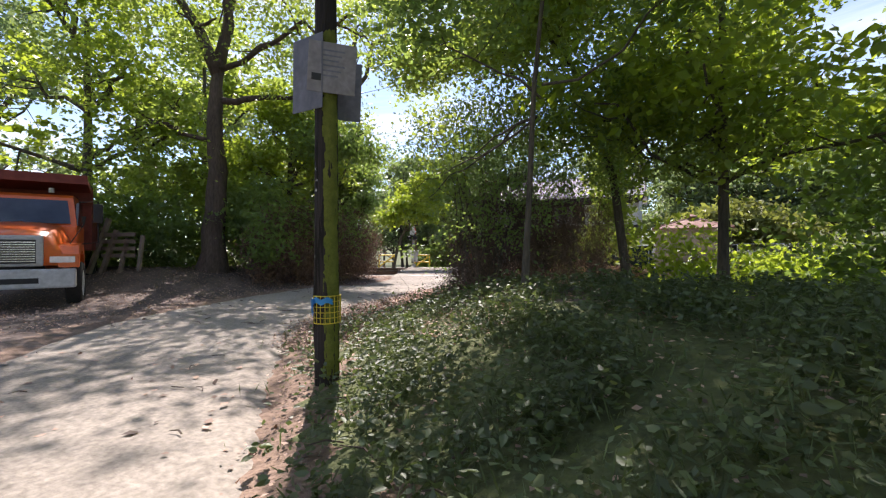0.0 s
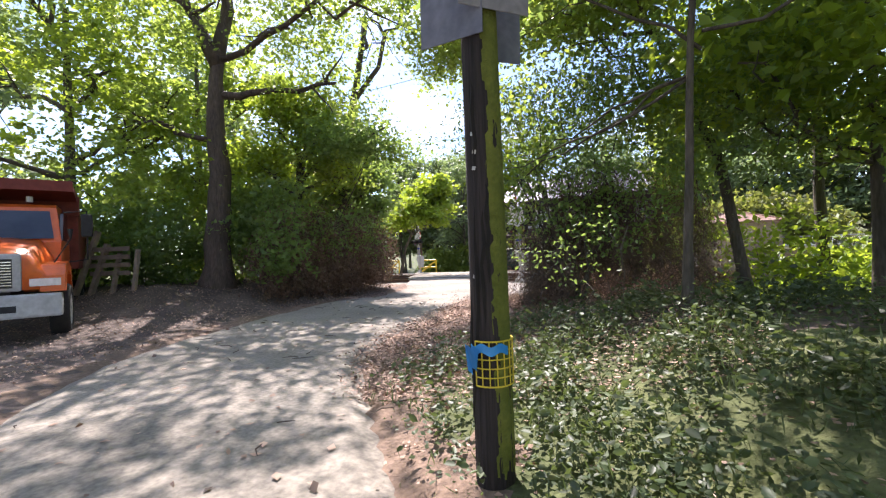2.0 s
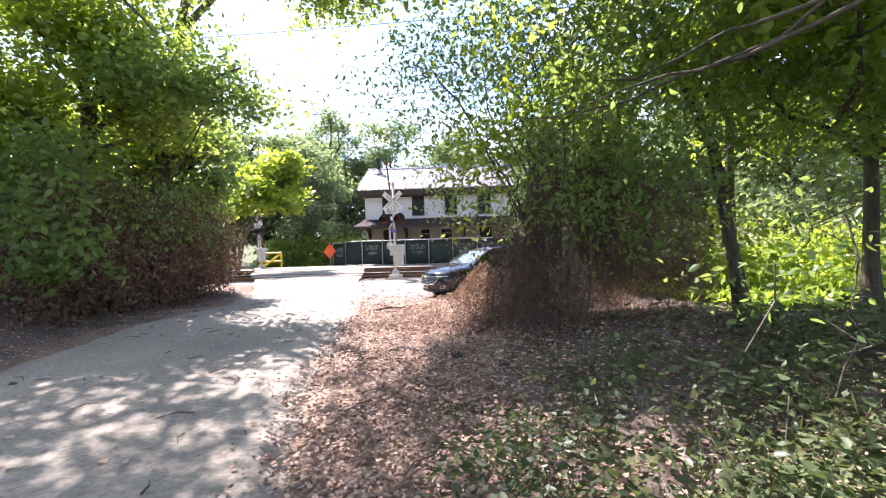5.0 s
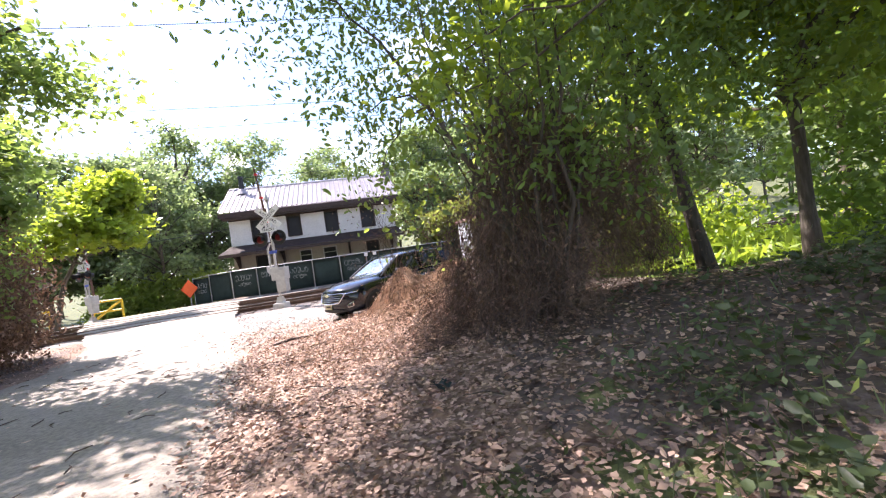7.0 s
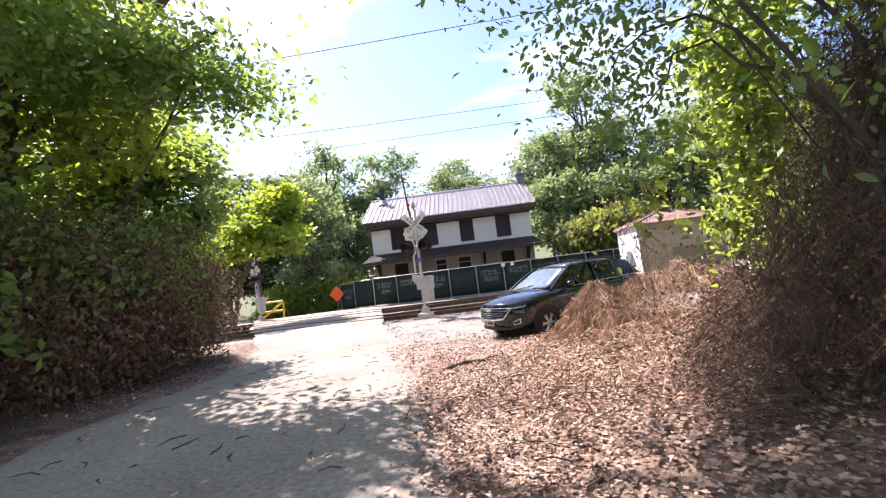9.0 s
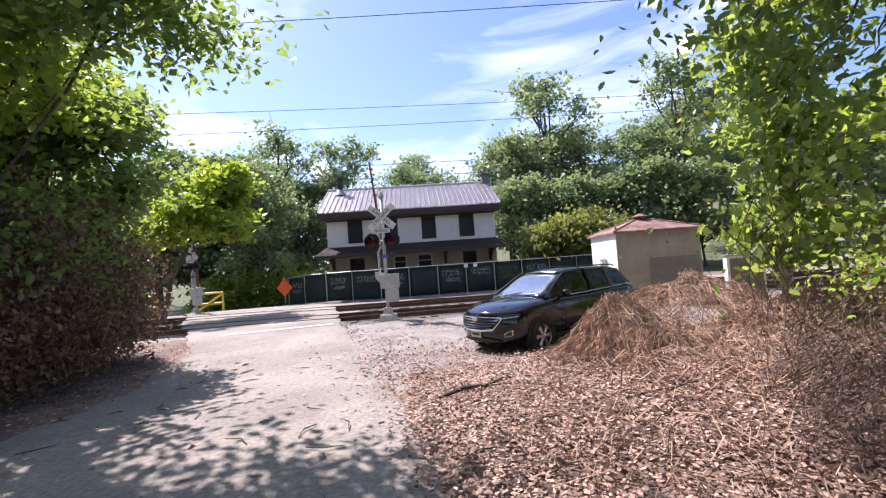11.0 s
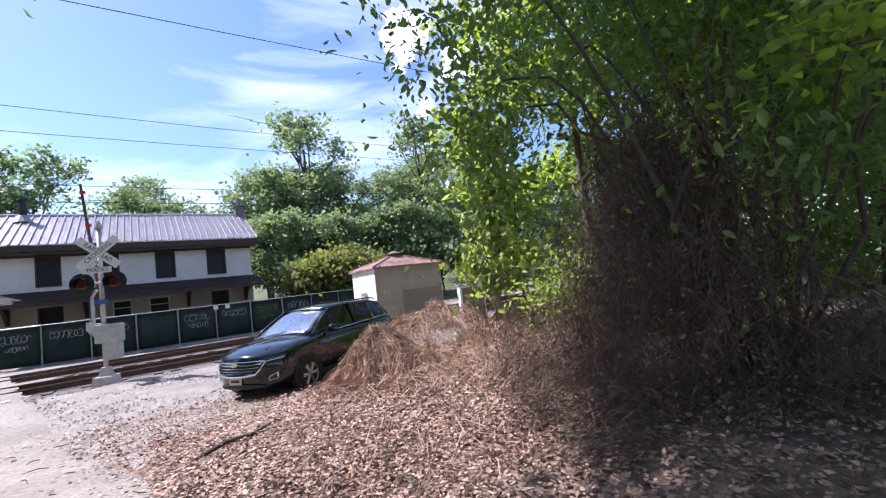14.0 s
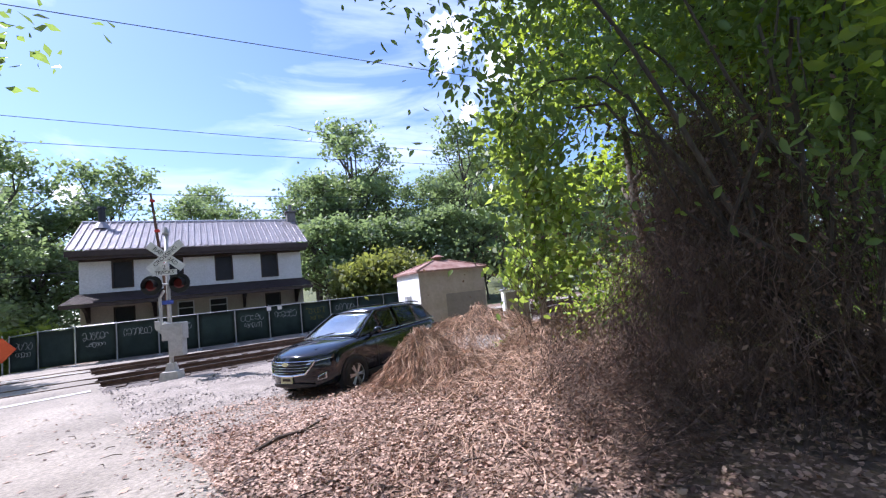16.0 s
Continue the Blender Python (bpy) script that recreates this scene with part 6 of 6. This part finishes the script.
    for k in range(6):
        part("print_line", block(-0.10 + 0.01 * (k % 2), -0.0105, 0.16 - 0.05 * k, 0.12 - 0.03 * (k % 3), -0.009, 0.175 - 0.05 * k), SIGN_BACK, f)
    part("print_block", block(-0.19, -0.0105, -0.14, -0.10, -0.009, -0.07), LETTER, f)
    board("sign_plate", SIGN_BACK, 0.44, 0.74, -0.13, 3.16, -0.12, -5, 1, "weathered grey metal sign")
    board("sign_plate", SIGN_BACK, 0.40, 0.62, 0.16, 3.06, 0.135, 42, 2, "weathered grey metal sign")
    for h, a in ((1.98, -1.75), (2.08, -1.7), (2.19, -1.78), (1.32, -1.95)):
        o = part("paper_scrap", block(-0.013, -0.003, -0.011, 0.011, 0.0, 0.012, 0.001), CONCRETE, t)
        o.matrix_local = pose(math.cos(a) * 0.121, math.sin(a) * 0.121, h - z, 0, 12, math.degrees(a) + 90)


build_pole()


# ---- small things round the crossing ----
def build_barrier(at, turn):
    t = thing("yellow_barrier", pose(*at, 0, 0, turn), "yellow tubular steel barrier by the crossing", "barrier", "yellow barriers")
    for a, b in (((-0.7, 0, 0), (-0.7, 0, 1.15)), ((0.7, 0, 0), (0.7, 0, 1.15)), ((-0.7, 0, 1.15), (0.7, 0, 1.15)), ((-0.7, 0, 0.55), (0.7, 0, 0.55)), ((-0.7, 0, 0.1), (0.7, 0, 1.1))):
        part("tube", rod([a, b], 0.06, 8), YELLOW, t)
    return t


bar = build_barrier((-18.6, 32.6, gz(-18.6, 32.6)), 10)
copy_thing(bar, pose(-21.6, 31.4, gz(-21.6, 31.4), 0, 0, 40))


def build_work_sign():
    x, y = -15.05, 35.0
    z = gz(x, y)
    t = thing("work_sign", pose(x, y, z, 0, 0, -18), "orange diamond road-work sign on a post", "sign")
    part("post", rod([(0, 0.03, -0.1), (0, 0.03, 1.9)], 0.03, 8), GALV, t)
    part("face", block(-0.42, -0.015, -0.42, 0.42, 0.0, 0.42, 0.03), ORANGE, t).matrix_local = pose(0, 0, 1.2, 0, 45, 0)


build_work_sign()


def build_branch():
    rng = np.random.default_rng(15)
    t = thing("fallen_branch", pose(-5.9, 12.5, gz(-5.9, 12.5) + 0.03), "dry crooked branch lying on the leaf litter", "branch")
    part("stick", rod([(-0.5, -0.3, 0.02), (-0.2, -0.1, 0.05), (0.1, 0.0, 0.03), (0.45, 0.28, 0.05), (0.7, 0.33, 0.02)], [0.02, 0.025, 0.022, 0.016, 0.008], 7), BARK_BROWN, t)
    part("twig", rod([(0.1, 0.0, 0.03), (0.3, -0.12, 0.06), (0.5, -0.15, 0.03)], [0.012, 0.009, 0.004], 6), BARK_BROWN, t)
    b = bmesh.new()
    for i in range(160):
        y = rng.uniform(1.5, 16)
        side = rng.uniform(-0.3, 1) if i % 3 else 0
        x = float(edge_x(RIGHT_EDGE, y)) - rng.uniform(0.2, 4.5) if side <= 0 else float(edge_x(RIGHT_EDGE, y)) + side * 2
        a, l = rng.uniform(0, math.tau), rng.uniform(0.08, 0.35)
        z = gz(x, y) + 0.06
        rod([(x, y, z), (x + math.cos(a) * l * 0.5, y + math.sin(a) * l * 0.5, z + 0.01), (x + math.cos(a + 0.3) * l, y + math.sin(a + 0.3) * l, z)], [0.006, 0.007, 0.003], 4, b)
    tagged(mesh_object("twigs", b_mesh(b, "twigs"), BARK_BROWN, label="small dry twigs scattered on lane and verge", kind="stuff"), category="twigs")


def b_mesh(b, name):
    me = bpy.data.meshes.new(name)
    b.to_mesh(me)
    b.free()
    return me


build_branch()


def build_scrap():
    """A folded scrap of plastic lying on the leaves."""
    x, y = -4.39, 7.63
    t = thing("plastic_scrap", pose(x, y, gz(x, y) + 0.05, 8, 12, 25), "crumpled dark green plastic scrap on the leaf litter", "litter")
    b = bmesh.new()
    rng = np.random.default_rng(23)
    g = [[b.verts.new((0.022 * i - 0.07, 0.02 * j - 0.06, 0.05 * abs(i - 3) / 3 + rng.normal() * 0.006)) for i in range(7)] for j in range(7)]
    fs = [b.faces.new((g[j][i], g[j][i + 1], g[j + 1][i + 1], g[j + 1][i])) for i in range(6) for j in range(6)]
    bmesh.ops.solidify(b, geom=fs, thickness=0.002)
    part("sheet", b, SCREEN, t)


build_scrap()


def build_planks():
    x, y = -16.2, 7.4
    t = thing("plank_stack", pose(x, y, gz(x, y), 0, 0, 20), "leaning weathered planks and pallet under the trees", "planks")
    for i, (a, b, w) in enumerate((((-0.9, 0, 0), (-0.4, 0.3, 1.9), 0.09), ((-0.5, 0.1, 0), (-0.1, 0.3, 1.5), 0.09), ((0.3, 0, 0), (0.2, 0.4, 1.2), 0.07), ((0.9, 0.1, 0), (0.8, 0.4, 1.3), 0.07))):
        part("plank", rod([a, b], w, 4), PALLET_WOOD, t)
    for k in range(4):
        part("pallet_board", block(-0.6, 0.18, 0.55 + 0.24 * k, 0.7, 0.22, 0.68 + 0.24 * k), PALLET_WOOD, t)


build_planks()
pale = thing("pale_pole", pose(-0.68, 13.67, gz(-0.68, 13.67)), "pale weathered pole wrapped by vines", "pole")
part("shaft", rod([(0, 0, -0.2), (0.02, 0, 3), (0.0, 0.05, 5.4)], [0.085, 0.08, 0.07], 12), BARK_PALE, pale, smooth=True)


def build_wires():
    t = thing("overhead_wires", pose(0, 0, 0), "thin black overhead wires sagging above the tracks", "wires")
    for a, b, sag in (((-60, 34, 17.5), (55, 27, 17.0), 1.2), ((-60, 44, 17.0), (70, 46, 18.0), 1.2), ((-60, 45, 15.2), (70, 46, 17.0), 1.2), ((-60, 46, 11.9), (70, 47, 12.6), 0.8), ((-60, 46, 10.6), (70, 47, 11.5), 0.8), ((-40, 40, 5.2), (-12.3, 36, 4.6), 0.5)):
        a, b = Vector(a), Vector(b)
        pts = [a.lerp(b, k / 16) - Vector((0, 0, sag * 4 * (k / 16) * (1 - k / 16))) for k in range(17)]
        part("wire", rod(pts, 0.022, 5), CABLE, t)


build_wires()

# ---- far trees ----


def far_tree(h, w, n, size, mat, seed, label, airy=False):
    rng = np.random.default_rng(seed)
    limbs, blobs = [], []
    for k in range(22):
        f = rng.uniform(0.3 if not airy else 0.5, 0.97)
        a = k * 2.4
        l = w * (1.05 - 0.5 * f) * rng.uniform(0.6, 1.1)
        e = (math.cos(a) * l, math.sin(a) * l, h * f + rng.uniform(0, 1.2))
        limbs.append(((0, 0, h * f * 0.75), e, 0.09))
        blobs.append(((e[0] * 0.85, e[1] * 0.85, e[2]), (w * rng.uniform(0.16, 0.3), w * rng.uniform(0.16, 0.3), h * rng.uniform(0.035, 0.07))))
    blobs.append(((0, 0, h * 0.96), (w * 0.4, w * 0.4, h * 0.09)))
    t = tree("tree", (0, 0, 0), [(0, 0, 0), (0.2, 0.1, h * 0.4), (0.1, 0.2, h * 0.85)], 0.22 * h / 16, limbs, blobs, n, size, mat, BARK, label, seed, "trees behind the tracks", clump=0.5, per=16, shell=0.15, fine=False)
    return t


def plant(src, x, y, s, turn):
    m = pose(x, y, gz(x, y) - 0.2, 0, 0, turn)
    o = copy_thing(src, m)
    o.scale = (s, s, s)
    return o


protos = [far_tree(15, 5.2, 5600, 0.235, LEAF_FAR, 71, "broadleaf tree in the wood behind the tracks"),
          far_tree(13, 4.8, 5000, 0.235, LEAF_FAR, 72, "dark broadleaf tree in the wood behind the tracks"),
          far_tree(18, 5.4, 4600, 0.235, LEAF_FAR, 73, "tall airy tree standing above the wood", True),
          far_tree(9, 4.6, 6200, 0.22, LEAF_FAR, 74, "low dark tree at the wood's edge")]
rng_f = np.random.default_rng(77)
spots = []
for i in range(34):
    spots.append((int(rng_f.choice([0, 1, 2, 2])), -62 + i * 4.2 + rng_f.normal() * 1.2, 52 + rng_f.uniform(0, 6), rng_f.uniform(0.85, 1.1)))
for i in range(9):
    spots.append((int(rng_f.choice([1, 2])), -40 + i * 12.0 + rng_f.normal() * 2, 64 + rng_f.uniform(0, 8), rng_f.uniform(0.9, 1.15)))
for i in range(8):
    spots.append((3, 3 + i * 3.6, 42 + rng_f.uniform(0, 4), rng_f.uniform(0.8, 1.05)))
for i in range(7):
    spots.append((int(rng_f.choice([1, 3])), -30 + i * 2.2, 43 + rng_f.uniform(0, 5), rng_f.uniform(0.85, 1.1)))
# the copies at negative y stand unseen behind the start, added for shade and reflections
spots += [(2, 9.6, 54, 1.22), (2, 5.0, 56, 0.9), (2, 21, 48, 1.12), (2, 24.5, 52, 1.0), (0, -18.5, 40.5, 0.75), (1, 17, 26, 0.7), (3, 12, 25, 0.8), (1, 22, 20, 0.9), (0, 16, 15, 0.8), (1, 14, 5, 0.9), (0, -30, 20, 1.0), (1, -28, 2, 1.0), (0, -36, 10, 1.1), (1, -8, -16, 1.0), (0, 10, -14, 1.0), (1, -22, -8, 1.0), (0, -26, 30, 0.9), (1, -34, 33, 1.0)]
for k, x, y, s in spots:
    plant(protos[k], x, y, s, rng_f.uniform(0, 360))
for k, p in enumerate(protos):
    px, py = ((-45, 58), (40, 60), (32, 66), (36, 44))[k]
    p.matrix_world = pose(px, py, gz(px, py) - 0.2)

thicket("sumac_bush", [((3.6, 34.6, 2.0), (2.6, 1.6, 1.9)), ((7.2, 34.8, 1.6), (2.4, 1.6, 1.7)), ((5.0, 35.2, 3.1), (2.5, 1.6, 1.4)), ((2.4, 35.2, 2.6), (1.6, 1.2, 1.2))], 15000, 0.2, LEAF_OLIVE, "rounded olive-green sumac bush behind the fence", 81, 20, BARK, 0.5, clump=0.4)
thicket("roadside_bush", [((-18.4, 40.5, 0.6), (2.0, 1.5, 1.6)), ((-21.0, 40, 0.4), (2.0, 1.5, 1.6)), ((-15.5, 41, 0.6), (1.5, 1.2, 1.3))], 7000, 0.18, LEAF, "green roadside bush behind the crossing", 82, 40, BARK, 0.4, clump=0.4)
